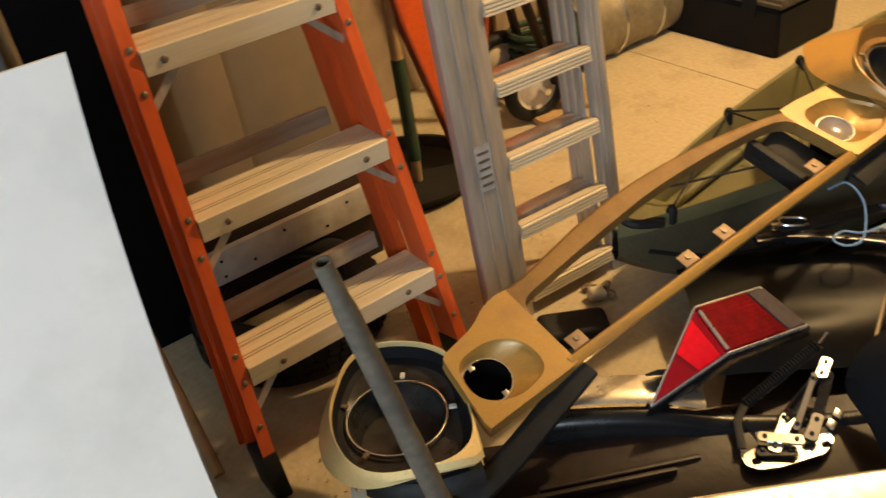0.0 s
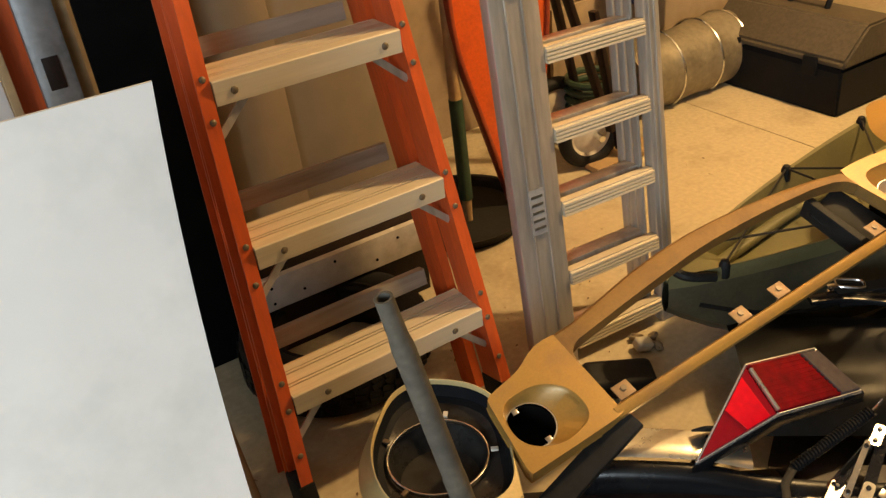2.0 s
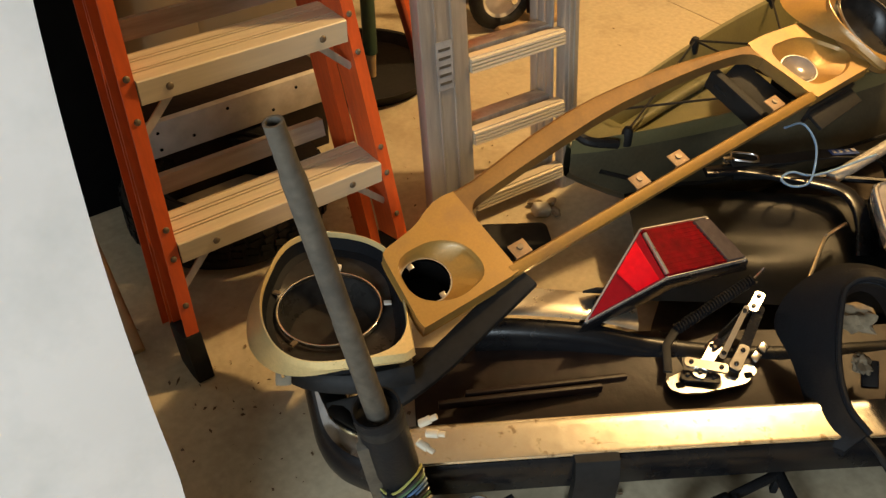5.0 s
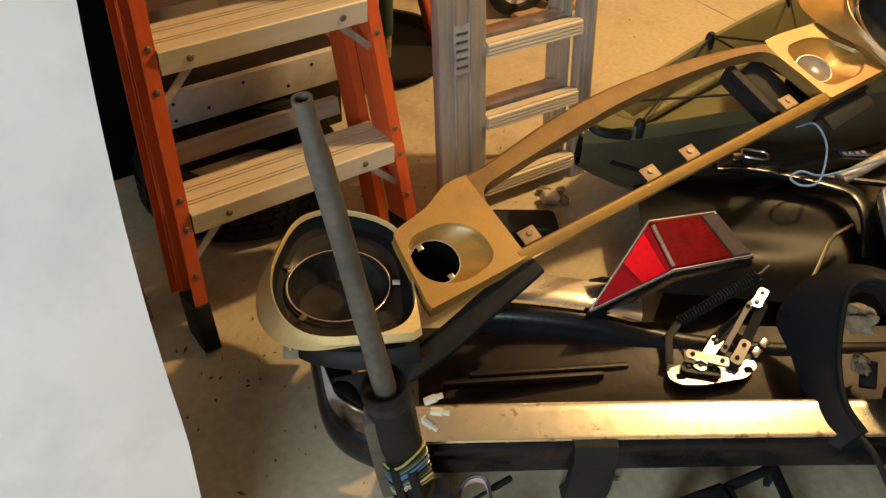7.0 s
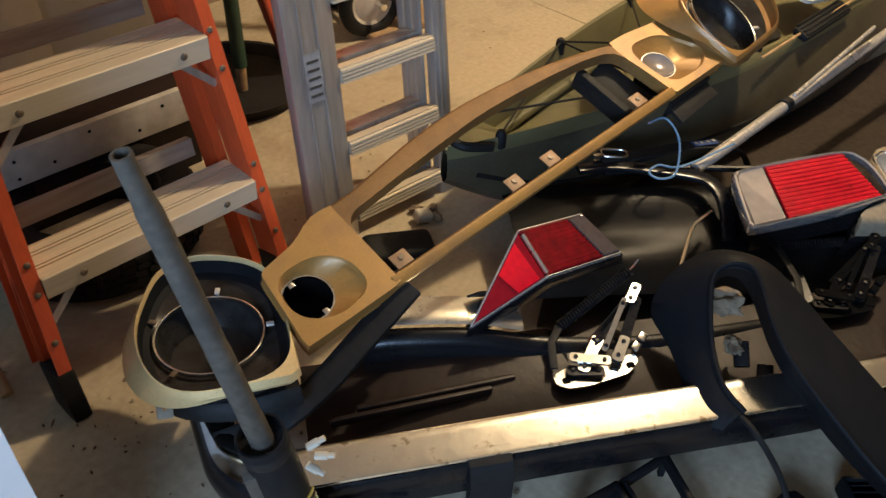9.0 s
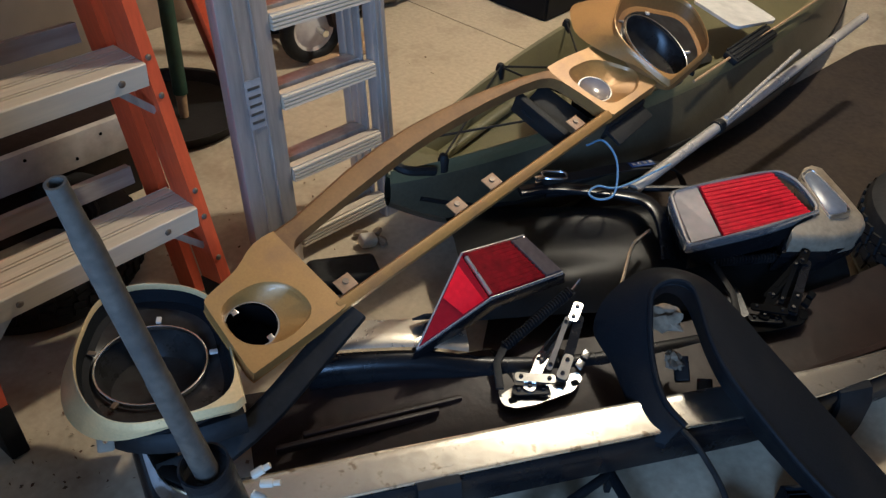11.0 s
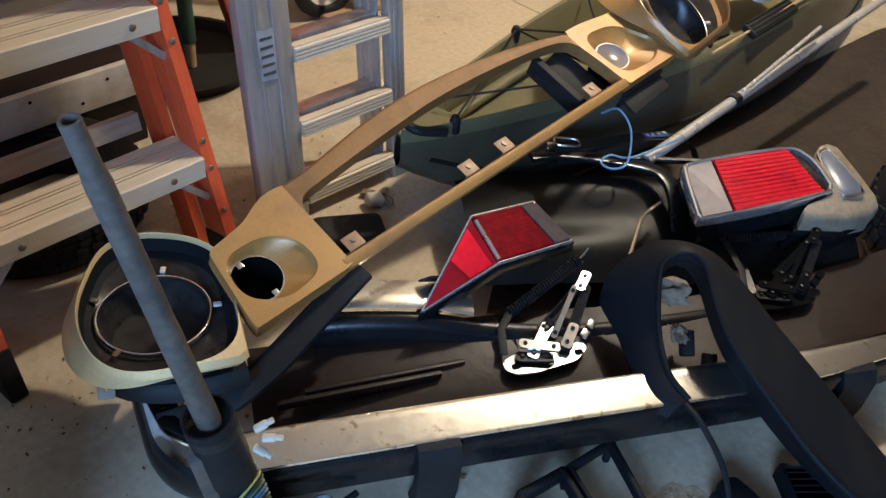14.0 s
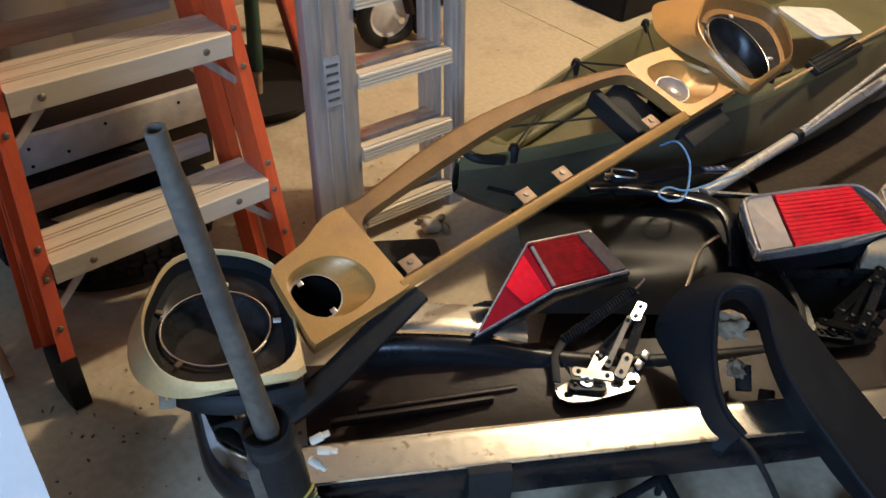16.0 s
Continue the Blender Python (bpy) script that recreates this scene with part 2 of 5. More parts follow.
def round_poly(pts, radii, n=5):
    """A closed outline with each corner rounded by its radius."""
    out, k = [], len(pts)
    for i in range(k):
        p = Vector((*pts[i], 0))
        a = (Vector((*pts[i - 1], 0)) - p)
        b = (Vector((*pts[(i + 1) % k], 0)) - p)
        r = min(radii[i], a.length * 0.49, b.length * 0.49)
        if r < 1e-4:
            out.append((p.x, p.y))
            continue
        s, e = p + a.normalized() * r, p + b.normalized() * r
        for j in range(n + 1):
            t = j / n
            q = s * (1 - t) ** 2 + p * 2 * t * (1 - t) + e * t * t
            out.append((q.x, q.y))
    return out


def radial(outline, centre, n=48):
    """The outline met by n rays from its centre, so that loops can be skinned to one another."""
    out = []
    cx, cy = centre
    for i in range(n):
        a = 2 * math.pi * i / n
        dx, dy = math.cos(a), math.sin(a)
        best = 0
        for (x1, y1), (x2, y2) in zip(outline, outline[1:] + outline[:1]):
            ex, ey = x2 - x1, y2 - y1
            det = ex * dy - ey * dx
            if abs(det) < 1e-12:
                continue
            t = (ex * (y1 - cy) - ey * (x1 - cx)) / det
            s = (dx * (y1 - cy) - dy * (x1 - cx)) / det
            if t > 0 and -1e-6 <= s <= 1 + 1e-6:
                best = max(best, t)
        out.append((cx + dx * best, cy + dy * best))
    return out


def plate(outline, thick, m=None, bevel=0.0):
    """A flat plate from an outline, lower face at z = 0."""
    bm = bmesh.new()
    loops = [[(x, y, 0) for x, y in outline], [(x, y, thick) for x, y in outline]]
    loft(bm, loops, caps=(True, True))
    if m is not None:
        bmesh.ops.transform(bm, matrix=m, verts=bm.verts)
    return bm


def shell_ring(outer, inner, thick):
    """A flat plate with a hole."""
    bm = bmesh.new()
    z = lambda loop, h: [(x, y, h) for x, y in loop]
    return loft(bm, [z(outer, 0), z(outer, thick), z(inner, thick), z(inner, 0)], ring=True)


def P3(loop, h):
    return [(x, y, h) for x, y in loop]


# the room's own directions: along the ladders' wall, and away from the viewer towards it
U = V(0.695, 0.719, 0)
B = V(-0.719, 0.695, 0)
ROOM = axes((0, 0, 0), U, B)

# ---- the room ----
def slab(name, x0, x1, y0, y1, z0, z1, material, label, category):
    bm = box((x1 - x0, y1 - y0, z1 - z0), pose((x0 + x1) / 2, (y0 + y1) / 2, (z0 + z1) / 2))
    ob = part(name, bm, material, None, "", False)
    ob.matrix_world = ROOM
    return tagged(ob, label, category, "", "structure")


# the slab of the floor is poured in two bays with a sawn joint between them
JOINT = 2.585
slab("floor", -4.0, JOINT - 0.002, -4.0, 2.5, -0.12, 0, M_CONCRETE, "stained pale concrete garage floor", "floor")
slab("floor_far", JOINT + 0.002, 5.2, -4.0, 2.5, -0.12, 0, M_CONCRETE, "pale concrete garage floor beyond the joint", "floor")
slab("floor_bed", -4.0, 5.2, -4.0, 2.5, -0.2, -0.125, M_DARKWALL, "dark ground below the floor joint", "ground")
slab("wall_west", -4.0, 5.2, 2.502, 2.62, -0.2, 2.6, M_WALL, "bare tan plywood garage wall", "wall")
# unseen walls and ceiling, added to close the room and set its bounce
slab("wall_north", 5.202, 5.32, -4.0, 2.5, -0.2, 2.6, M_DARKWALL, "unseen dark board wall closing the garage's far end", "wall")
slab("wall_south", -4.12, -4.002, -4.0, 2.5, -0.2, 2.6, M_DARKWALL, "unseen dark board wall closing the garage", "wall")
slab("wall_east", -4.0, 5.2, -4.12, -4.002, -0.2, 2.6, M_DARKWALL, "unseen dark board wall closing the garage", "wall")
slab("ceiling", -4.0, 5.2, -4.0, 2.5, 2.5, 2.6, M_CEIL, "unseen plain ceiling that sets the bounce light", "ceiling")


def R(u, b, z):
    """A place by the room's own directions."""
    return U * u + B * b + V(0, 0, z)


# ---- orange stepladder, folded and leaned back ----
def stepladder():
    lean = radians(14)
    o = V(-0.392, 1.3435, 0.573) - U * 0.009 - B * math.tan(lean) * 0.57 - V(0, 0, 0.57)
    m = axes(o, U, B) @ Matrix.Rotation(-lean, 4, "X")
    lad = thing("stepladder", m, "folded orange fibreglass stepladder with worn aluminium steps", "stepladder")
    top = 2.45
    half = lambda h: 0.2105 - 0.049 * (h - 0.58) - 0.009 * (h - 0.3)
    # rails: an open channel, its web facing sideways
    for sgn, name in ((-1, "front_rail"), (1, "front_rail")):
        bm = bmesh.new()
        prof = [(0, 0), (0.026, 0), (0.026, 0.004), (0.0045, 0.006), (0.0045, 0.072), (0.026, 0.074), (0.026, 0.078), (0, 0.078)]
        loops = []
        for h in (0.06, top):
            x = half(h)
            loops.append([(sgn * (x + a), b - 0.020, h) for a, b in prof])
        loft(bm, loops, caps=(True, True))
        rail = part(name, bm, M_ORANGE, lad)
        bm = box((0.036, 0.088, 0.11), pose(sgn * (half(0.05) + 0.012), 0.02, 0.05), 0.006)
        part("rubber_foot", bm, M_BLACK, rail, "black rubber foot")
        bm = bmesh.new()
        q = bmesh.ops.create_uvsphere(bm, u_segments=8, v_segments=5, radius=0.0065)
        bmesh.ops.transform(bm, matrix=Matrix.Diagonal((1, 0.45, 1, 1)), verts=q["verts"])
        first = part("rivet", bm, M_RIVET, rail)
        for n, h in enumerate([0.17, 0.27, 0.33] + [0.305 * k + d for k in range(2, 8) for d in (-0.075, 0.0)]):
            rv = first if n == 0 else new("rivet", first.data)
            rv.parent = rail
            rv.location = (sgn * (half(h) + 0.012), -0.021, h)
    for k in range(1, 8):
        h = 0.305 * k - 0.012
        w = 2 * half(h) - 0.002
        prof = [(-0.030, -0.045), (-0.030, -0.002)]
        for y, w1 in ((-0.028, 0.030), (0.005, 0.006), (0.014, 0.028), (0.045, 0.006), (0.054, 0.018)):
            prof += [(y, 0.0), (y + w1 - 0.001, 0.0), (y + w1, -0.005), (y + w1 + 0.0025, -0.005)]
        prof += [(0.076, 0.0), (0.076, -0.03), (0.073, -0.03), (0.073, -0.005), (-0.026, -0.007), (-0.026, -0.045)]
        bm = bmesh.new()
        tilt = Matrix.Rotation(lean, 4, "X")
        loops = [[tilt @ V(x, y, z) for y, z in prof] for x in (-w / 2, w / 2)]
        loft(bm, loops, caps=(True, True))
        st = part("step", bm, M_TREAD, lad)
        st.location = (0, 0, h + 0.012)
        for x in (-0.152, 0.152):
            bm = bmesh.new()
            q = bmesh.ops.create_uvsphere(bm, u_segments=10, v_segments=6, radius=0.0075)
            bmesh.ops.transform(bm, matrix=tilt @ pose(x, -0.030, -0.024) @ Matrix.Diagonal((1, 0.5, 1, 1)), verts=q["verts"])
            part("bolt", bm, M_RIVET, st, "round brown bolt head")
        for sgn in (-1, 1):
            bm = bmesh.new()
            a, b = V(sgn * (w / 2 - 0.075), -0.005, -0.03), V(sgn * (w / 2 + 0.006), 0.0, -0.105)
            sweep(bm, [a, b], rect(0.014, 0.004), up=(0, 1, 0))
            part("brace", bm, M_ALU, st)
    # the rear frame, folded in behind the steps
    for sgn in (-1, 1):
        bm = bmesh.new()
        prof = [(0, 0), (0.022, 0), (0.022, 0.004), (0.004, 0.004), (0.004, 0.052), (0.022, 0.052), (0.022, 0.056), (0, 0.056)]
        loops = [[(sgn * (half(h) - 0.002 + a), b * 1.3 + 0.062 + (top - h) * 0.02, h) for a, b in prof] for h in (0.04, top)]
        loft(bm, loops, caps=(True, True))
        part("rear_rail", bm, M_ORANGE, lad)
    for k in range(1, 8):
        h = 0.305 * k + 0.045
        bm = box((2 * half(h) - 0.06, 0.004, 0.036), pose(0, 0.098 + (top - h) * 0.02, h), 0.001)
        add_box(bm, (2 * half(h) - 0.06, 0.024, 0.004), pose(0, 0.108 + (top - h) * 0.02, h + 0.018))
        part("rear_bar", bm, M_REARBAR, lad)
    bm = box((0.44, 0.16, 0.03), pose(0, 0.05, top), 0.01)
    part("top_cap", bm, M_ORANGE, lad)


stepladder()


# ---- aluminium folding ladder ----
def alu_ladder():
    yaw, lean = radians(42.7), radians(7.9)
    d = V(math.cos(yaw), math.sin(yaw), 0)
    n = V(-math.sin(yaw), math.cos(yaw), 0)
    m = axes(V(0.022, 1.66, 0) - d * 0.015, d, n) @ Matrix.Rotation(-lean, 4, "X")
    lad = thing("folding_ladder", m, "grey aluminium folding ladder leaned upright with ribbed rungs", "ladder")
    W, top, s, z5 = 0.264, 1.75, 0.178, 0.061
    # two sections nested in one another: the outer rails are broad box sections
    for x0, x1, y0, y1 in ((-0.128, -0.004, -0.012, 0.022), (W + 0.004, W + 0.050, -0.012, 0.022)):
        bm = bmesh.new()
        w = x1 - x0
        prof = rect(w, y1 - y0, 0.006, 2)
        loops = [[((x0 + x1) / 2 + a, (y0 + y1) / 2 + b, h) for a, b in prof] for h in (0.0, top)]
        loft(bm, loops, caps=(True, True))
        for f in (0.33, 0.66):
            add_box(bm, (0.006, 0.004, top - 0.02), pose(x0 + w * f, y0 - 0.001, top / 2), 0.001)
        part("outer_rail", bm, M_ALU, lad)
    for i in range(3):
        for x in (0.004 + i * 0.0, W - 0.004):
            y = 0.034 + i * 0.030
            bm = box((0.008, 0.024, top - 0.02), pose(x, y, top / 2 + 0.01), 0.003)
            part("inner_rail", bm, M_ALU, lad)
    for k in range(10):
        h = z5 + k * s
        bm = bmesh.new()
        prof = [(-0.014, -0.024)]
        for i in range(4):
            z = -0.024 + i * 0.0085
            prof += [(-0.018, z), (-0.018, z + 0.0048), (-0.011, z + 0.0066)]
        prof += [(-0.012, 0.012), (0.012, 0.012), (0.012, -0.024)]
        loft(bm, [[(x, y, z + h) for y, z in prof] for x in (-0.002, W + 0.002)], caps=(True, True))
        rung = part("rung", bm, M_TREAD, lad)
        bm = box((W - 0.012, 0.05, 0.03), pose(W / 2, 0.055, h + 0.0), 0.005)
        part("inner_rung", bm, M_ALU, lad)
    # two worn paper labels on the broad rail
    for h in (0.43, 0.955):
        bm = box((0.042, 0.0015, 0.11), pose(-0.072, -0.0155, h))
        lab = part("label", bm, mat("worn_sticker", (0.33, 0.32, 0.31), 0.6, 0, 60, 0.3, 0, (0.16, 0.15, 0.15), 30, 0.9), lad, "worn grey sticker with unreadable print")
        bm = bmesh.new()
        for i in range(5):
            add_box(bm, (0.030, 0.0012, 0.006), pose(-0.072, -0.0166, h - 0.04 + i * 0.019))
        part("print_bars", bm, M_GREYPIPE, lab)


alu_ladder()


# ---- gold header panel of a car ----
HU = V(0.711, 0.695, 0.106)
HB = V(-0.691, 0.664, 0.285)
HO = V(-0.012, 0.983, 0.287)


def header_panel():
    m = axes(HO, HU, HB)
    hp = thing("header_panel", m, "loose gold painted car header panel with an open grille gap", "car panel")
    L = 1.221
    # the arched lip over the grille gap: broad at the near lamp, thin at the far one
    def along(knots):
        xs, ys = [k[0] for k in knots], [k[1] for k in knots]
        return lambda s: float(np.interp(s, xs, ys))
    top = along([(0.2, 0.205), (0.264, 0.208), (0.34, 0.221), (0.43, 0.237), (0.53, 0.2475), (0.61, 0.250), (0.69, 0.247), (0.77, 0.240), (0.85, 0.229), (0.945, 0.211), (1.02, 0.190)])
    gap = along([(0.216, 0.118), (0.219, 0.142), (0.228, 0.157), (0.246, 0.166), (0.383, 0.182), (0.48, 0.192), (0.58, 0.201), (0.65, 0.203), (0.73, 0.201), (0.82, 0.196), (0.92, 0.186), (0.975, 0.175), (1.003, 0.160), (1.014, 0.138)])
    bm = bmesh.new()
    rows = []
    N = 44
    for i in range(N + 1):
        s = 0.216 + 0.798 * (0.5 - 0.5 * math.cos(math.pi * i / N))
        e = min(s - 0.216, 1.014 - s)
        g, t = gap(s), top(s)
        cr = 0.003 * min(1, e / 0.10)
        up = 0.001 * min(1, e / 0.14)
        rows.append([(s, g, -0.030), (s, g + 0.001, 0.0), (s, g * 0.5 + t * 0.5, cr + up * 0.5), (s, t - 0.008, cr * 0.3 + up), (s, t, -0.008 + up), (s, t + 0.006, -0.045), (s, t + 0.002, -0.045), (s, t - 0.005, -0.012 + up), (s, g * 0.5 + t * 0.5, cr - 0.004 + up * 0.5), (s, g + 0.005, -0.004), (s, g + 0.004, -0.030)])
    loft(bm, rows, caps=(True, True))
    # browner than the end plates: wear, plus shade from its tilt painted in
    part("upper_lip", bm, M_GOLDSHADE, hp, "dull brown worn lip, also darkened for shade")
    # the two end plates with a lamp recess each
    for sgn in (1, -1):
        f = (lambda x: x) if sgn > 0 else (lambda x: L - x)
        if sgn > 0:
            outer = round_poly([(0.007, -0.004), (0.2165, -0.002), (0.2165, 0.118), (0.2165, 0.2055), (0.165, 0.203), (0.115, 0.176), (0.029, 0.160)], [0.006, 0.004, 0.001, 0.001, 0.02, 0.02, 0.012])
            rec = round_poly([(0.024, 0.050), (0.085, 0.008), (0.172, 0.024), (0.170, 0.096), (0.125, 0.136), (0.034, 0.138)], [0.05, 0.05, 0.05, 0.05, 0.045, 0.045])
            hc, hr = (0.073, 0.081), 0.0475
        else:
            outer = round_poly([(0, -0.002), (0.191, -0.002), (0.198, 0.08), (0.2065, 0.138), (0.2065, 0.192), (0.15, 0.192), (0.03, 0.175), (-0.004, 0.150)], [0.006, 0.004, 0.02, 0.001, 0.001, 0.03, 0.02, 0.01])
            rec = round_poly([(0.008, 0.052), (0.060, 0.014), (0.170, 0.020), (0.186, 0.090), (0.176, 0.160), (0.070, 0.150)], [0.045, 0.05, 0.05, 0.05, 0.045, 0.045])
            hc, hr = (0.130, 0.088), 0.042
        c = (0.092, 0.078) if sgn > 0 else (0.115, 0.085)
        n = 56
        o, r = radial(outer, c, n), radial(rec, c, n)
        hole = radial([(hc[0] + hr * x, hc[1] + hr * y) for x, y in circle(1, 64)], c, n)
        r2 = [(x * 0.94 + c[0] * 0.06, y * 0.94 + c[1] * 0.06) for x, y in r]
        bm = bmesh.new()
        loft(bm, [P3(o, -0.03), P3(o, 0), P3(r, 0), P3(r2, -0.007), P3(hole, -0.022), P3(hole, -0.030), P3([(x * 1.02 - c[0] * 0.02, y * 1.02 - c[1] * 0.02) for x, y in o], -0.031)])
        if sgn < 0:
            bmesh.ops.transform(bm, matrix=Matrix.Translation((L, 0, 0)) @ Matrix.Diagonal((-1, 1, 1, 1)), verts=bm.verts)
        end = part("lamp_surround", bm, M_GOLD, hp)
        # an added black cup puts in the shade seen through the hole
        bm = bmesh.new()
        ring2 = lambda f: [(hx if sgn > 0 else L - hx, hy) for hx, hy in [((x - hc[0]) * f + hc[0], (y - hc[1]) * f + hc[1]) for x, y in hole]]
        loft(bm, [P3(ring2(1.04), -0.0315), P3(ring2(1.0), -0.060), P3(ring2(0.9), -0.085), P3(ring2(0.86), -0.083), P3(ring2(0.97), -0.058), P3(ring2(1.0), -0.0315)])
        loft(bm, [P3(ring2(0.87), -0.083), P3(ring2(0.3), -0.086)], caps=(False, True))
        part("hole_shade_cup", bm, M_VOID, end, "added black cup that puts shade in the lamp hole")
        # the metal rim and socket clips in the lamp hole
        bm = bmesh.new()
        cx = f(hc[0])
        ring = [V(cx + (hr - 0.001) * math.cos(a), hc[1] + (hr - 0.001) * math.sin(a), -0.027) for a in [2 * math.pi * i / 32 for i in range(33)]]
        sweep(bm, ring, rect(0.004, 0.008), caps=False)
        rim = part("lamp_rim", bm, M_STEEL, end, "bare metal rim of the lamp hole")
        for a in (100, 285):
            bm = box((0.012, 0.014, 0.006), pose(cx + 0.041 * math.cos(radians(a)), hc[1] + 0.041 * math.sin(radians(a)), -0.028), 0.001)
            part("clip", bm, M_STEEL, end)
        if sgn < 0:
            bm = bmesh.new()
            loft(bm, [P3([(cx + rr * x, hc[1] + rr * y) for x, y in circle(1, 24)], h) for rr, h in ((0.041, -0.030), (0.038, -0.022), (0.033, -0.027), (0.014, -0.034))], caps=(False, True))
            part("lamp_socket", bm, M_CLEARLENS, end, "silvery parking lamp left in its hole")
    # the thin bar under the gap, with its fixing tabs
    bm = bmesh.new()
    prof = [(-0.003, -0.022), (0.016, -0.018), (0.018, -0.004), (0.013, 0.002), (0.002, 0.0), (-0.005, -0.006)]
    loft(bm, [[(s, 0.002 + a, b) for a, b in prof] for s in (0.205, 0.45, 0.80, L - 0.188)], caps=(True, True))
    part("lower_bar", bm, M_GOLD, hp)
    for s in (0.246, 0.543, 0.649, 0.937):
        bm = box((0.036, 0.030, 0.0025), pose(s, 0.036, -0.001), 0.0008)
        add_box(bm, (0.036, 0.0025, 0.016), pose(s, 0.022, -0.008))
        tab = part("fixing_tab", bm, mat("tan_primer", (0.25, 0.145, 0.065), 0.55, 0.1, 90, 0.15, 0.05), hp)
        bm = bmesh.new()
        loft(bm, [P3([(s + 0.002 + 0.006 * x, 0.038 + 0.006 * y) for x, y in circle(1, 12)], h) for h in (0.0005, 0.003)], caps=(True, True))
        part("screw", bm, M_RIVET, tab)
    # the black rubber strip that hangs below the end
    bm = bmesh.new()
    sweep(bm, spline([(0.235, -0.006, -0.030), (0.12, -0.026, -0.052), (0.0, -0.045, -0.078), (-0.10, -0.040, -0.105), (-0.18, -0.010, -0.125)], 6), rect(0.050, 0.022, 0.007, 2))
    part("splash_strip", bm, M_BLACK, hp, "black rubber strip under the panel")
    bm = bmesh.new()
    add_box(bm, (0.10, 0.15, 0.006), pose(0.97, 0.10, -0.055, 8, -12, 10), 0.002)
    add_box(bm, (0.02, 0.16, 0.05), pose(0.925, 0.11, -0.055), 0.004)
    part("bracket", bm, M_BLACK, hp, "black steel bracket behind the gap")
    bm = box((0.150, 0.045, 0.010), pose(1.10, -0.026, -0.050, 12, 0, 3), 0.003)
    add_box(bm, (0.150, 0.008, 0.045), pose(1.10, -0.006, -0.050), 0.002)
    part("corner_bracket", bm, M_BLACK, hp, "black bracket under the far corner")


header_panel()


def bezel(corners, radii, opening, zr, depth, ring_at, ring_r, label, metal, drop, flare, deep=lambda x, y: 1.0, pull=(0, 0), wall=None):
    """A headlamp bezel: a rounded frame with a skirt, a dark bucket and a bare metal ring."""
    cx = sum(p[0] for p in corners) / len(corners)
    cy = sum(p[1] for p in corners) / len(corners)
    loc = [(x - cx, y - cy) for x, y in corners]
    bz = thing("headlamp_bezel", pose(cx, cy, 0), label, "headlamp bezel", "headlamp bezels")
    out = radial(round_poly(loc, radii, 8), (0, 0), 72)
    k = lambda f: [(x * f, y * f) for x, y in out]
    mouth = radial(round_poly(loc, opening, 8), (0, 0), 72)
    q = lambda f: [(x * f, y * f) for x, y in mouth]
    h = lambda loop, d: [(x, y, zr(x + cx, y + cy) + d) for x, y in loop]
    bm = bmesh.new()
    g = lambda f, d: [(x * (1 + (f - 1) * deep(x + cx, y + cy)) + pull[0] * d / drop * deep(x + cx, y + cy), y * (1 + (f - 1) * deep(x + cx, y + cy)) + pull[1] * d / drop * deep(x + cx, y + cy), zr(x + cx, y + cy) - 0.018 - (d - 0.018) * deep(x + cx, y + cy)) for x, y in out]
    loft(bm, [g(flare, drop), g(0.4 + 0.6 * flare, 0.018 + (drop - 0.018) * 0.5), h(k(1.02), -0.014), h(k(1.012), -0.008), h(k(0.997), 0.0), h(q(0.984), 0.001), h(q(0.974), -0.003), h(q(0.968), -0.016), h(q(0.976), -0.017), h(k(0.99), -0.017), g(flare - 0.03, drop)])
    part("frame", bm, metal, bz)
    bm = bmesh.new()
    loft(bm, [h(q(0.967), -0.010), h(q(0.93), -depth), h(q(0.84), -depth - 0.004), h(q(0.84), -depth - 0.010), h(q(0.94), -depth - 0.008), h(q(0.974), -0.02)], ring=True)
    part("inner_wall", bm, wall or M_PLASTIC, bz, "dull inner wall")
    n = 48
    inner = radial(q(0.86), (0, 0), n)
    sc = lambda f: [(ring_at[0] - cx + f * ring_r * math.cos(2 * math.pi * i / n), ring_at[1] - cy + f * ring_r * math.sin(2 * math.pi * i / n)) for i in range(n)]
    bm = bmesh.new()
    loft(bm, [h(inner, -depth - 0.004), h(sc(1.02), -depth - 0.012), h(sc(1.0), -depth - 0.03), h(sc(0.80), -depth - 0.06), h(sc(0.3), -depth - 0.07)], caps=(False, True))
    part("bucket", bm, M_BUCKET, bz, "dark headlamp bucket")
    bm = bmesh.new()
    pts = [V(*p) for p in h(sc(1.0), -depth - 0.004)]
    sweep(bm, pts + pts[:1], rect(0.0042, 0.009, 0.0015, 2), caps=False)
    part("retaining_ring", bm, M_STEEL, bz, "bare metal retaining ring")
    for a in (15, 95, 170, 250):
        x, y = ring_at[0] - cx + ring_r * 1.12 * math.cos(radians(a)), ring_at[1] - cy + ring_r * 1.12 * math.sin(radians(a))
        bm = box((0.014, 0.009, 0.005), pose(x, y, zr(x + cx, y + cy) - depth + 0.002, 0, 0, a), 0.0015)
        part("clip", bm, M_WHITEWOOD if a < 100 else M_RIVET, bz)
    return bz, (cx, cy)


bz, c = bezel([(-0.008, 0.926), (-0.098, 1.204), (-0.304, 1.204), (-0.302, 0.985), (-0.205, 0.858)], [0.008, 0.10, 0.10, 0.12, 0.10], [0.09, 0.10, 0.10, 0.12, 0.10], lambda x, y: 0.292, 0.034, (-0.182, 1.037), 0.092, "pale gold headlamp bezel lying face up on the bumper end", M_PALEGOLD, 0.072, 1.02, lambda x, y: 0.10 + 0.90 * min(1.0, max(0.0, (-0.12 - x) / 0.15)), (-0.034, 0.010))
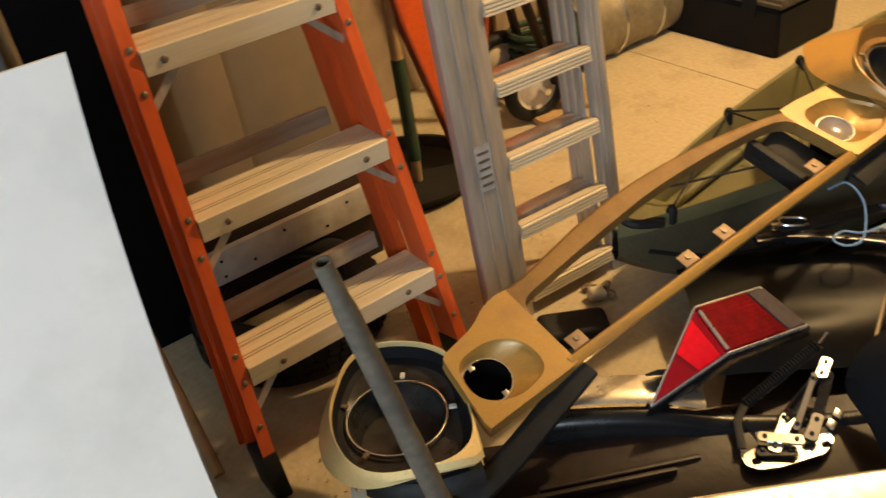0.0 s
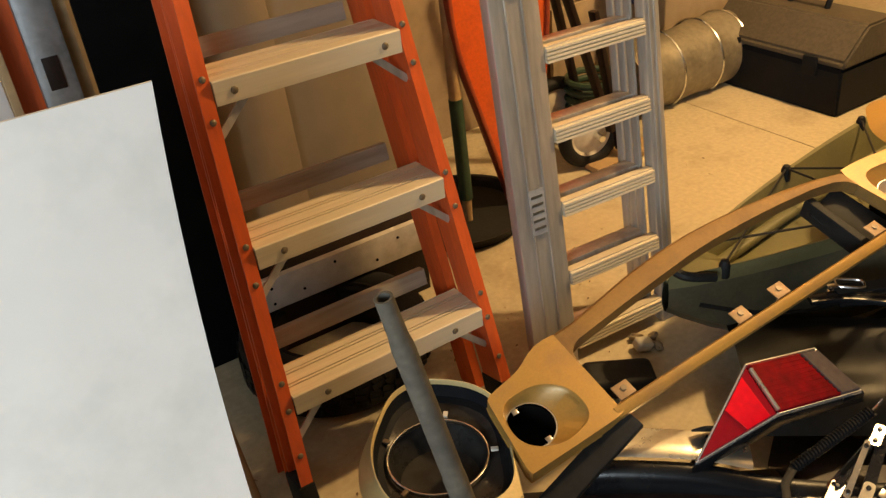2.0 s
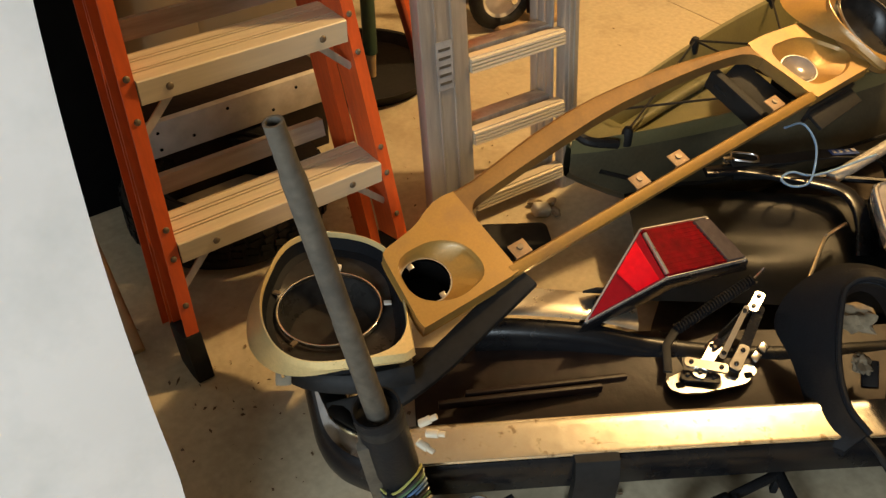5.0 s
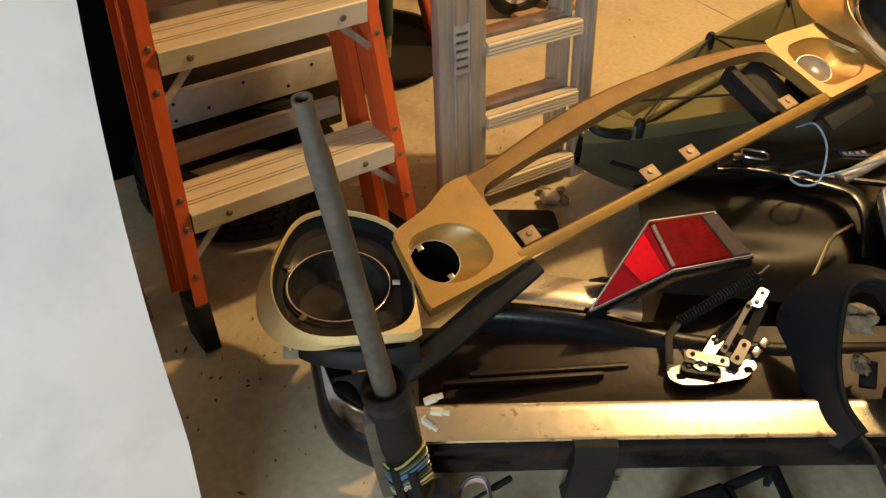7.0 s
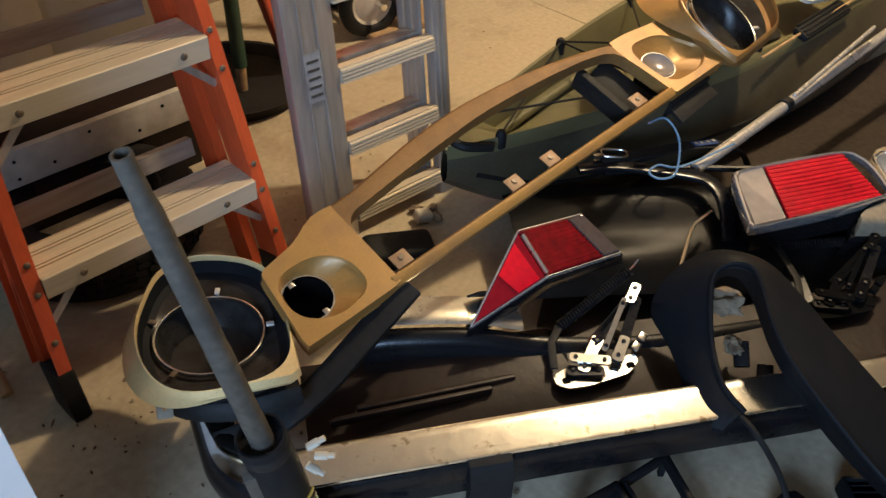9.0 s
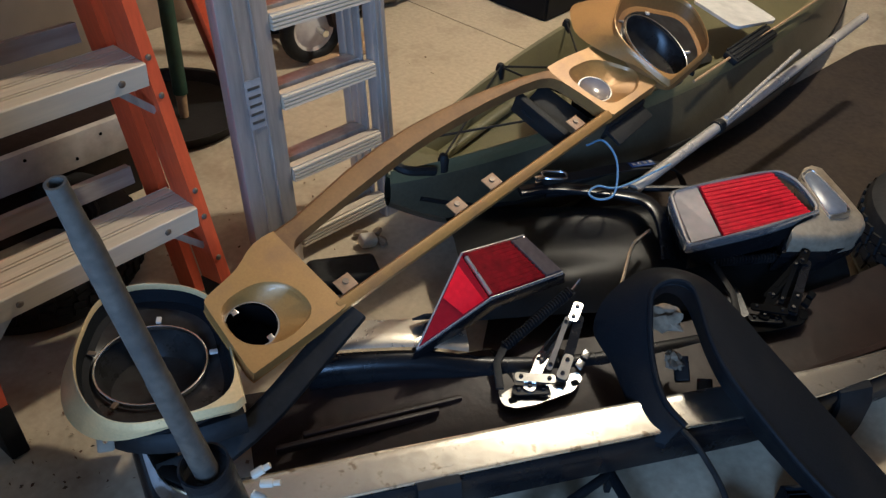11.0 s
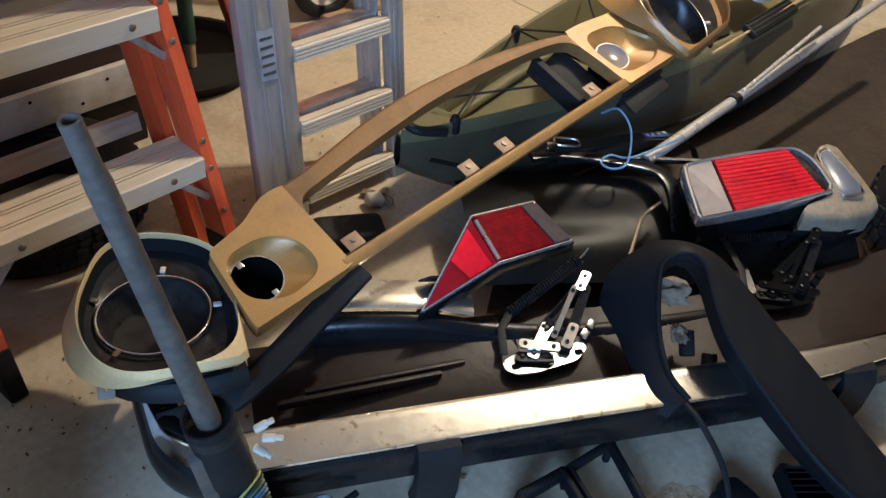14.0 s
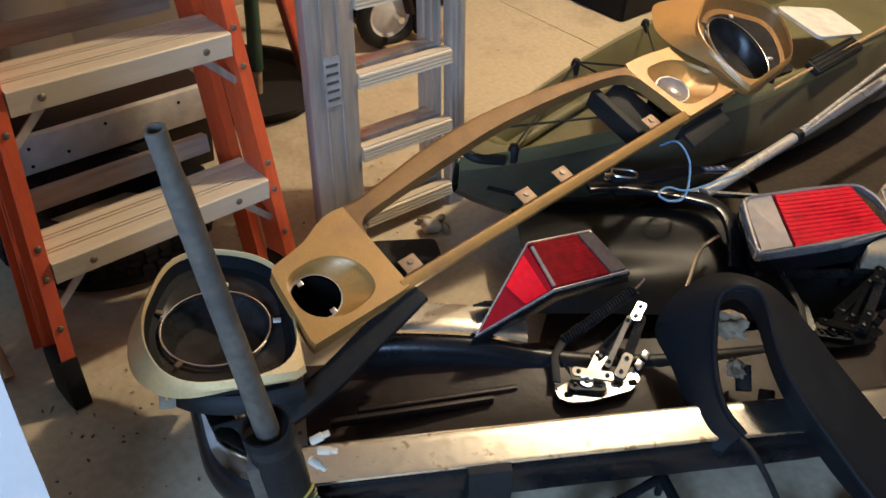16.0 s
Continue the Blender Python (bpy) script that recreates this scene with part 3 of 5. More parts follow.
bm = shell_ring(rect(0.026, 0.030, 0.003, 2), [(0.004 * x, 0.004 * y + 0.002) for x, y in circle(1, 12)], 0.003)
bmesh.ops.transform(bm, matrix=pose(-0.229 - c[0], 0.903 - c[1], 0.216, 40, 0, 14), verts=bm.verts)
part("mounting_tab", bm, M_DUCT, bz, "bare metal mounting tab with a hole")
bm = bmesh.new()
sweep(bm, spline([(-0.25 - c[0], 1.10 - c[1], 0.10), (-0.21 - c[0], 0.95 - c[1], 0.19), (-0.12 - c[0], 0.925 - c[1], 0.21), (-0.02 - c[0], 0.96 - c[1], 0.215)], 6), rect(0.07, 0.04, 0.012, 2))
part("backing_bracket", bm, M_BLACK, bz, "black bracket under the bezel")
tiltz = lambda x, y: 0.430 - (0.374 * (x - 0.876) - 0.306 * (y - 1.814)) / 0.875
bezel([(0.879, 1.815), (1.052, 2.032), (1.022, 2.175), (0.800, 2.085), (0.730, 1.880)], [0.008, 0.06, 0.07, 0.08, 0.09], [0.06, 0.06, 0.07, 0.08, 0.09], tiltz, 0.040, (0.885, 1.985), 0.088, "brown and gold headlamp bezel propped on the kayak", M_GOLD, 0.06, 1.0, lambda x, y: min(1.0, max(0.05, ((x - 0.876) * -0.77 + (y - 1.814) * 0.63 - 0.06) / 0.16)), (-0.12, 0.05), M_GOLDSHADE)


# ---- chrome bumper lying with its open back up ----
def bumper():
    d = V(0.972, 0.235, 0).normalized()
    m = axes(V(0.033, 0.848, 0), d, V(-0.235, 0.972, 0))
    bp = thing("bumper", m, "long pitted chrome car bumper lying on black guards", "bumper")
    # the near face strip with a rolled edge, then the dark lower lip
    xs = [-0.06 + i * 0.085 for i in range(22)]
    bow = lambda x: 0.2 * max(0.0, x - 0.85) ** 2
    thin = lambda x: 1 - 0.45 * min(1.0, max(0.0, (x - 0.85) / 0.45))
    bm = bmesh.new()
    prof = [(0.036, 0.160), (0.033, 0.169), (0.024, 0.171), (0.014, 0.1685), (-0.034, 0.1652), (-0.0385, 0.1638), (-0.0398, 0.160), (-0.037, 0.157), (-0.028, 0.160), (0.014, 0.162), (0.026, 0.160)]
    loft(bm, [[(x, y * thin(x) + bow(x) + 0.004 * math.sin(x * 3), z) for y, z in prof] for x in xs], caps=(True, True))
    part("face_strip", bm, M_CHROME, bp)
    bm = bmesh.new()
    prof = [(-0.0395, 0.156), (-0.047, 0.146), (-0.049, 0.120), (-0.046, 0.085), (-0.030, 0.072), (-0.024, 0.076), (-0.040, 0.090), (-0.043, 0.120), (-0.041, 0.144), (-0.035, 0.152)]
    loft(bm, [[(x, y + 0.04 * (1 - thin(x)) + bow(x) + 0.004 * math.sin(x * 3), z) for y, z in prof] for x in xs], caps=(True, True))
    part("lower_lip", bm, M_GLOSS, bp, "black painted lower lip")
    # the rounded end that wraps away: a black lip outside, chrome over its shoulder
    arc = spline([(-0.040, -0.047, 0), (-0.075, -0.042, 0), (-0.112, -0.027, 0), (-0.154, 0.000, 0), (-0.187, 0.048, 0), (-0.206, 0.124, 0), (-0.222, 0.200, 0)], 5)
    def wrap(prof):
        loops = []
        for i, p in enumerate(arc):
            t = (arc[min(i + 1, len(arc) - 1)] - arc[max(i - 1, 0)]).normalized()
            sd = V(t.y, -t.x, 0)
            loops.append([p + sd * a + V(0, 0, z) for a, z in prof])
        return loft(bmesh.new(), loops, caps=(True, True))
    part("end_lip", wrap([(0.016, 0.074), (0.002, 0.080), (-0.002, 0.100), (0.000, 0.128), (0.008, 0.146), (0.014, 0.150), (0.016, 0.146), (0.008, 0.126), (0.006, 0.100), (0.010, 0.086)]), M_GLOSS, bp, "black painted lip round the end")
    # the darker chrome colour carries the dark surroundings this end reflects
    part("wrapped_end", wrap([(0.012, 0.150), (0.020, 0.159), (0.034, 0.165), (0.052, 0.166), (0.068, 0.160), (0.078, 0.146), (0.082, 0.120), (0.078, 0.118), (0.070, 0.146), (0.052, 0.160), (0.030, 0.158), (0.018, 0.148)]), mat("dark_reflection_chrome", (0.42, 0.41, 0.40), 0.13, 1.0, 40, 0.1, 0.03, (0.16, 0.15, 0.14), 14, 0.7), bp, "smooth rounded chrome end with dark reflections put into its colour")
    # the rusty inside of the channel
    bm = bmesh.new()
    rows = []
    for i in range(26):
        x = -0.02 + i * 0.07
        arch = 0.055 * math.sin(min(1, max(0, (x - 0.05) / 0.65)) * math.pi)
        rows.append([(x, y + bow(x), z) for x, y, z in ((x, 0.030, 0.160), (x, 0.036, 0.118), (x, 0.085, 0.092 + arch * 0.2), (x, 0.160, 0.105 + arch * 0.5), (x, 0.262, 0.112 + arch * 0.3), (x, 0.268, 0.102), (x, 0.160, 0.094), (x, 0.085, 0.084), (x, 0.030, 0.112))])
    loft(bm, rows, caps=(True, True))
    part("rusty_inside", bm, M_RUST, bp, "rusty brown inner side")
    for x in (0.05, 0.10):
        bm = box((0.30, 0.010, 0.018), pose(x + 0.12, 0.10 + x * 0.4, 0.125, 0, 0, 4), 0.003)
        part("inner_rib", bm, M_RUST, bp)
    for x in (0.268, 1.11):
        bm = bmesh.new()
        prof = [(-0.058, 0.0), (-0.066, 0.06), (-0.064, 0.13), (-0.050, 0.158), (-0.020, 0.166), (-0.016, 0.150), (-0.046, 0.132), (-0.044, 0.05), (-0.022, 0.0)]
        loft(bm, [[(x + dx, y + bow(x) + 0.04 * (1 - thin(x)), z) for y, z in prof] for dx in (-0.037, -0.033, 0.033, 0.037)], caps=(True, True))
        part("guard", bm, M_BLACK, bp, "black rubber bumper guard")


bumper()


def far_bumper():
    """A second, curved chrome strip behind the first."""
    bp = thing("curved_bumper", pose(0, 0, 0), "curved chrome bumper with a black inner face", "bumper")
    line = spline([(0.06, 1.165, 0.185), (0.14, 1.176, 0.190), (0.28, 1.19, 0.185), (0.42, 1.20, 0.160), (0.60, 1.235, 0.135), (0.80, 1.29, 0.125), (1.05, 1.36, 0.12)], 6)
    bm = bmesh.new()
    prof = [(-0.048, -0.006), (-0.038, 0.004), (0.0, 0.007), (0.026, 0.006), (0.034, 0.0), (0.024, -0.002), (0.0, 0.002), (-0.026, -0.001)]
    sweep(bm, line[:17], prof)
    part("face_strip", bm, mat("dulled_chrome", (0.85, 0.80, 0.68), 0.30, 0.95, 40, 0.06, 0.06, (0.50, 0.42, 0.28), 16, 0.5), bp)
    bm = bmesh.new()
    prof = [(0.030, -0.012), (0.042, -0.010), (0.054, -0.016), (0.062, -0.030), (0.064, -0.050), (0.058, -0.074), (0.046, -0.088), (0.042, -0.084), (0.052, -0.068), (0.056, -0.048), (0.053, -0.032), (0.044, -0.022), (0.030, -0.020)]
    sweep(bm, line, prof)
    part("inner_face", bm, M_GLOSS, bp, "black inner face of the bumper")


far_bumper()


# ---- tail lamps ----
def solid(bm, top, low):
    """A body between an upper and a lower outline."""
    return loft(bm, [[Vector(p) for p in low], [Vector(p) for p in top]], caps=(True, True))


def inset(face, f):
    c = sum((Vector(p) for p in face), Vector()) / len(face)
    return [c + (Vector(p) - c) * f for p in face]


def corner_tail_lamp():
    tip, rt, rb = V(0.271, 1.129, 0.205), V(0.355, 1.279, 0.315), V(0.410, 1.206, 0.268)
    tr, r = V(0.489, 1.379, 0.285), V(0.570, 1.323, 0.236)
    tl = thing("tail_lamp", pose(0.42, 1.25, 0), "red corner tail lamp with chrome trim propped on a hinge", "tail lamp", "tail lamps")
    inv = Matrix.Translation((-0.42, -1.25, 0))
    def emit(name, bm, material, label="", parent=None):
        bmesh.ops.transform(bm, matrix=inv, verts=bm.verts)
        return part(name, bm, material, parent or tl, label)
    nm = (rb - rt).cross(tr - rt).normalized()
    ns = (tip - rt).cross(rb - rt).normalized()
    nm = nm if nm.z > 0 else -nm
    ns = ns if ns.z > 0 else -ns
    outline = [tip, rt, tr, r, rb]
    down = V(0.02, 0.035, -0.055)
    bm = bmesh.new()
    mc = sum(outline, Vector()) / 5
    loft(bm, [[p + down for p in outline], [mc + (p - mc) * 1.045 + V(0, 0, -0.016) for p in outline], [mc + (p - mc) * 1.05 + V(0, 0, -0.004) for p in outline], [p - V(0, 0, 0.003) for p in outline]], caps=(True, True))
    emit("housing", bm, M_GLOSS, "black lamp housing")
    # lenses: side red, main red ribbed, clear reversing section
    mid = lambda a, b, f: a.lerp(b, f)
    def lens(name, quad, nrm, material, label, f=0.94, ribs=0):
        bm = bmesh.new()
        q = inset(quad, f)
        loft(bm, [[p - nrm * 0.004 for p in q], [p + nrm * 0.004 for p in q], [p + nrm * 0.007 for p in inset(q, 0.95)]], caps=(True, True))
        le = emit(name, bm, material, label)
        for i in range(ribs):
            a = (i + 0.5) / ribs
            bm = bmesh.new()
            rod(bm, mid(q[0], q[3], a) + nrm * 0.006, mid(q[1], q[2], a) + nrm * 0.0065, 0.0014, 6)
            emit("lens_rib", bm, material, "", le)
        return le
    lens("side_lens", [tip, rt, rb], ns, M_SIDELENS, "red side lens", 0.95)
    # a brighter red patch paints the lit reflector onto the side lens
    bm = bmesh.new()
    q = [mid(tip, rt, 0.52), mid(tip, rt, 0.90), mid(tip, rb, 0.93), mid(tip, rb, 0.62)]
    q = inset(q, 0.9)
    loft(bm, [[p + ns * 0.005 for p in q], [p + ns * 0.009 for p in q], [p + ns * 0.010 for p in inset(q, 0.96)]], caps=(True, True))
    emit("lit_lens_patch", bm, M_REDLENS, "brighter red patch standing in for light off the reflector")
    e1, e2 = mid(rt, tr, 0.74), mid(rb, r, 0.76)
    lens("main_lens", [rt, e1, e2, rb], nm, M_DEEPRED, "deep red ribbed lens", 0.97, 11)
    lens("reversing_lens", [e1, tr, r, e2], nm, M_SMOKE, "clear smoky reversing lens", 0.94, 0)
    # a bright metal rod puts in the highlight along the ridge
    ridge = bmesh.new()
    rod(ridge, rt.lerp(rb, 0.10) + nm * 0.005, rt.lerp(rb, 0.94) + nm * 0.005, 0.0045, 8)
    emit("ridge", ridge, M_BRIGHT, "bright rod put in for the highlight on the lens ridge")
    for a, b in ((tip, rt), (rt, tr), (tr, r), (r, rb), (rb, tip)):
        bm = bmesh.new()
        sweep(bm, [a, b], rect(0.0048, 0.008, 0.002, 2))
        emit("chrome_trim", bm, M_MIRROR, "chrome lamp trim")
    bm = bmesh.new()
    rod(bm, (0.30, 1.20, 0.2), (0.27, 1.19, 0.12), 0.012, 8)
    add_box(bm, (0.05, 0.004, 0.04), pose(0.295, 1.215, 0.21, 40, 20, 30))
    emit("stud", bm, M_BLACK)


corner_tail_lamp()


def flat_tail_lamp():
    a, b, c, d = V(0.850, 1.572, 0.275), V(0.862, 1.412, 0.248), V(1.172, 1.515, 0.262), V(1.112, 1.640, 0.292)
    o = (a + b + c + d) / 4
    tl = thing("tail_lamp", pose(o.x, o.y, 0), "long red tail lamp with a clear section and chrome frame", "tail lamp", "tail lamps")
    n = (b - a).cross(d - a).normalized()
    inv = Matrix.Translation((-o.x, -o.y, 0))
    def emit(name, bm, material, label="", parent=None):
        bmesh.ops.transform(bm, matrix=inv, verts=bm.verts)
        return part(name, bm, material, parent or tl, label)
    mid = lambda p, q, f: p.lerp(q, f)
    bm = bmesh.new()
    solid(bm, [p - n * 0.004 for p in (a, b, c, d)], [p + V(0.01, 0.01, -0.075) for p in (a, b, c, d)])
    emit("housing", bm, M_GLOSS, "black lamp housing")
    s1, s2 = mid(a, d, 0.26), mid(b, c, 0.24)
    for name, q, material, label, ribs in (("reversing_lens", [a, s1, s2, b], M_CLEARLENS, "clear greyish reversing lens", 0), ("red_lens", [s1, d, c, s2], M_RIBLENS, "red ribbed lens", 0)):
        bm = bmesh.new()
        q = inset(q, 0.95)
        loft(bm, [[p - n * 0.004 for p in q], [p + n * 0.003 for p in q]], caps=(True, True))
        le = emit(name, bm, material, label)
        # fine ribs run along the red lens
        for i in range(12 if name == "red_lens" else 0):
            f = (i + 0.5) / 12
            bm = bmesh.new()
            rod(bm, q[0].lerp(q[3], f) + n * 0.001, q[1].lerp(q[2], f) + n * 0.001, 0.0048, 8)
            emit("lens_rib", bm, material, "", le)
    # one rounded chrome rim round both lenses
    rim = [V(0.856, 1.560, 0.274), V(0.850, 1.540, 0.270), V(0.854, 1.435, 0.250), V(0.858, 1.418, 0.247), V(0.874, 1.414, 0.247), V(1.020, 1.462, 0.254), V(1.165, 1.518, 0.262), V(1.184, 1.533, 0.264), V(1.186, 1.552, 0.268), V(1.171, 1.597, 0.280), V(1.150, 1.625, 0.288), V(1.112, 1.640, 0.292), V(1.000, 1.614, 0.285), V(0.874, 1.574, 0.277)]
    bm = bmesh.new()
    line = spline(rim, 4, True)
    c0 = sum(line, Vector()) / len(line)
    loops = []
    for p in line:
        w = (c0 - p)
        w = (w - n * w.dot(n)).normalized()
        loops.append([p + w * u + n * k for u, k in ((-0.005, -0.020), (-0.006, 0.0), (-0.003, 0.006), (0.001, 0.0075), (0.005, 0.005), (0.006, -0.004))])
    loft(bm, loops, ring=True)
    emit("chrome_trim", bm, M_MIRROR, "rounded chrome lamp rim")
    # the moulded side wing with its pale marker window
    top = [V(1.190, 1.655, 0.275), V(1.210, 1.682, 0.283), V(1.231, 1.692, 0.285), V(1.256, 1.687, 0.280), V(1.292, 1.621, 0.255), V(1.318, 1.560, 0.235), V(1.316, 1.535, 0.228), V(1.290, 1.510, 0.222), V(1.215, 1.478, 0.225), V(1.110, 1.462, 0.236), V(1.115, 1.482, 0.243), V(1.190, 1.520, 0.252), V(1.200, 1.560, 0.262), V(1.185, 1.610, 0.272)]
    mid_c = V(1.22, 1.58, 0.25)
    bm = bmesh.new()
    loft(bm, [[p + (p - mid_c) * 0.02 - V(0, 0, 0.05) for p in top], [p + (p - mid_c) * 0.03 - V(0, 0, 0.012) for p in top], [p - V(0, 0, 0.002) for p in top], [mid_c + (p - mid_c) * 0.9 + V(0, 0, 0.003) for p in top]], caps=(True, True))
    emit("side_wing", bm, mat("dirty_wing_plastic", (0.30, 0.25, 0.17), 0.4, 0.2, 90, 0.2, 0.1, (0.16, 0.12, 0.07), 14, 0.7), "dirty cream and chrome side wing")
    bm = bmesh.new()
    low = [V(1.186, 1.650, 0.225), V(1.250, 1.690, 0.225), V(1.325, 1.555, 0.19), V(1.318, 1.525, 0.185), V(1.215, 1.470, 0.180), V(1.09, 1.450, 0.19)]
    loft(bm, [[p - V(0.0, -0.02, 0.06) for p in low], [p for p in low], [p + V(0, 0, 0.008) for p in inset(low, 0.96)]], caps=(True, True))
    emit("wing_base", bm, M_GLOSS, "black lower body of the side wing")
    q = [V(1.192, 1.638, 0.288), V(1.205, 1.660, 0.291), V(1.222, 1.670, 0.291), V(1.238, 1.648, 0.285), V(1.274, 1.565, 0.266), V(1.268, 1.545, 0.262), V(1.225, 1.528, 0.263), V(1.212, 1.540, 0.266)]
    bm = bmesh.new()
    q = [p - V(0, 0, 0.011) for p in q]
    loft(bm, [[p - V(0, 0, 0.03) for p in q], [p for p in q], [p + V(0, 0, 0.003) for p in inset(q, 0.93)]], caps=(True, True))
    win = emit("marker_window", bm, mat("pale_marker_lens", (0.11, 0.125, 0.155), 0.35, 0.0, 60, 0.15, 0.05, coat=0.15), "pale bluish side marker window")
    bm = bmesh.new()
    loops = []
    for p in spline(q, 3, True):
        w = (p - V(1.23, 1.59, 0.277)).normalized()
        loops.append([p + w * u + V(0, 0, k) for u, k in ((-0.001, 0.001), (0.001, 0.004), (0.004, 0.003), (0.005, -0.012))])
    loft(bm, loops, ring=True)
    emit("marker_rim", bm, M_BRIGHT, "thin chrome window rim", win)


flat_tail_lamp()


# ---- bonnet hinges with coil springs ----
def coil(a, b, r, wire, turns, n=9):
    a, b = Vector(a), Vector(b)
    t = (b - a).normalized()
    s = t.cross(V(0, 0, 1)).normalized()
    w = s.cross(t)
    pts = []
    steps = turns * n
    for i in range(steps + 1):
        ang = 2 * math.pi * i / n
        pts.append(a.lerp(b, i / steps) + s * r * math.cos(ang) + w * r * math.sin(ang))
    return sweep(bmesh.new(), pts, circle(wire, 5))


def hinge(m, glinting, label, spring):
    h = thing("bonnet_hinge", m, label, "hinge", "bonnet hinges")
    # matt black on the second hinge also stands in for its shade
    dark = M_GLOSS if glinting else M_VOID
    # bright steel stands in for highlights on glossy black arms
    bright = M_STEEL if glinting else dark
    bm = plate(round_poly([(-0.098, -0.030), (-0.080, -0.045), (-0.040, -0.050), (0.045, -0.044), (0.080, -0.020), (0.078, 0.0), (-0.008, -0.012), (-0.060, 0.004), (-0.096, -0.008)], [0.008] * 9), 0.005, pose(0, 0, 0.095))
    part("base_plate", bm, bright, h)
    bm = plate(round_poly([(-0.100, -0.012), (-0.055, 0.0), (-0.034, 0.085), (-0.060, 0.115), (-0.085, 0.08)], [0.01] * 5), 0.006, pose(0, 0, 0.104, 0, -12, 0))
    part("side_plate", bm, M_GLOSS, h)
    for x, y in ((-0.076, -0.026), (0.058, -0.026)):
        bm = plate(round_poly([(x - 0.008, y - 0.006), (x + 0.008, y - 0.007), (x + 0.008, y + 0.005), (x - 0.007, y + 0.006)], [0.004] * 4), 0.0015, pose(0, 0, 0.1002))
        part("slot", bm, M_VOID, h, "dark slot in the plate")
    # flat stamped arms: a long twin-flanged one and two short links
    def arm(a, b, w0, w1, z, rise, material, slot=False, roll=0):
        a, b = V(*a, 0), V(*b, 0)
        l = (b - a).length
        m2 = Matrix.Translation((a.x, a.y, z)) @ Matrix.Rotation(math.atan2(b.y - a.y, b.x - a.x), 4, "Z") @ Matrix.Rotation(-math.atan2(rise, l), 4, "Y") @ Matrix.Rotation(radians(roll), 4, "X")
        ob = part("arm", plate(round_poly([(-0.012, -w0), (l * 0.3, -w0 * 0.9), (l + 0.012, -w1), (l + 0.012, w1), (l * 0.3, w0 * 0.8), (-0.012, w0)], [0.010, 0.02, 0.008, 0.008, 0.02, 0.010]), 0.004, m2), material, h)
        if slot:
            part("recess", plate(round_poly([(l * 0.18, -w1 * 0.55), (l * 0.92, -w1 * 0.5), (l * 0.92, w1 * 0.5), (l * 0.18, w1 * 0.55)], [0.004] * 4), 0.0015, m2 @ pose(0, 0, 0.0042)), M_VOID, ob, "dark recess along the arm")
        for f in (0.0, 1.0):
            bm = bmesh.new()
            rod(bm, m2 @ V(l * f, 0, 0.0042), m2 @ V(l * f, 0, 0.0080), 0.0046, 10, 0.0034)
            part("rivet", bm, M_GLOSS, ob)
        return ob
    arm((-0.036, -0.016), (0.012, 0.030), 0.012, 0.012, 0.112, 0.008, bright)
    arm((-0.058, -0.014), (-0.014, -0.030), 0.013, 0.011, 0.106, 0.002, M_GLOSS)
    arm((-0.046, 0.004), (0.002, -0.020), 0.012, 0.012, 0.120, 0.002, bright)
    arm((0.010, 0.034), (0.116, 0.092), 0.013, 0.008, 0.120, 0.045, bright, True, -22)
    arm((0.036, -0.012), (0.118, 0.080), 0.012, 0.009, 0.112, 0.050, M_GLOSS, False, 12)
    arm((0.036, -0.012), (0.058, 0.010), 0.012, 0.010, 0.118, 0.010, bright)
    arm((0.102, 0.078), (0.122, 0.098), 0.011, 0.010, 0.166, 0.004, bright)
    arm((0.020, 0.010), (0.088, 0.078), 0.006, 0.005, 0.126, 0.040, bright)
    for x, y, z in ((0.086, 0.006, 0.108), (0.108, 0.022, 0.112)):
        bm = box((0.020, 0.016, 0.012), pose(x, y, z, 14, -10, 35), 0.003)
        part("lug", bm, bright, h)
    a, b = spring
    bm = coil(a, b, 0.0095, 0.0026, 28)
    part("coil_spring", bm, M_GLOSS, h, "black coil spring")
    bm = bmesh.new()
    rod(bm, a, b, 0.0075, 10)
    part("spring_core", bm, M_VOID, h)
    d = (Vector(b) - Vector(a)).normalized()
    bm = tube(spline([Vector(b), Vector(b) + d * 0.014 + V(0, 0, 0.004), Vector(b) + d * 0.026 + V(0, 0, 0.012)], 4), 0.003, 6)
    part("spring_hook", bm, bright, h)
    bm = bmesh.new()
    sweep(bm, [V(-0.092, -0.002, 0.112), V(-0.076, 0.050, 0.124), Vector(a)], rect(0.016, 0.006, 0.002, 2))
    part("spring_lever", bm, M_BLACK, h)


hinge(axes(V(0.515, 1.125, 0.03), V(0.94, 0.34, 0), V(-0.34, 0.94, 0)), True, "bonnet hinge whose bright worn arms stand in for highlights, with a black coil spring", ((-0.039, 0.0895, 0.120), (0.135, 0.148, 0.170)))
hinge(axes(V(1.05, 1.33, 0.03), V(0.97, 0.22, 0), V(-0.22, 0.97, 0)), False, "black bonnet hinge, deepened for shade, with a coil spring under a lamp", ((-0.078, 0.142, 0.140), (0.135, 0.125, 0.140)))


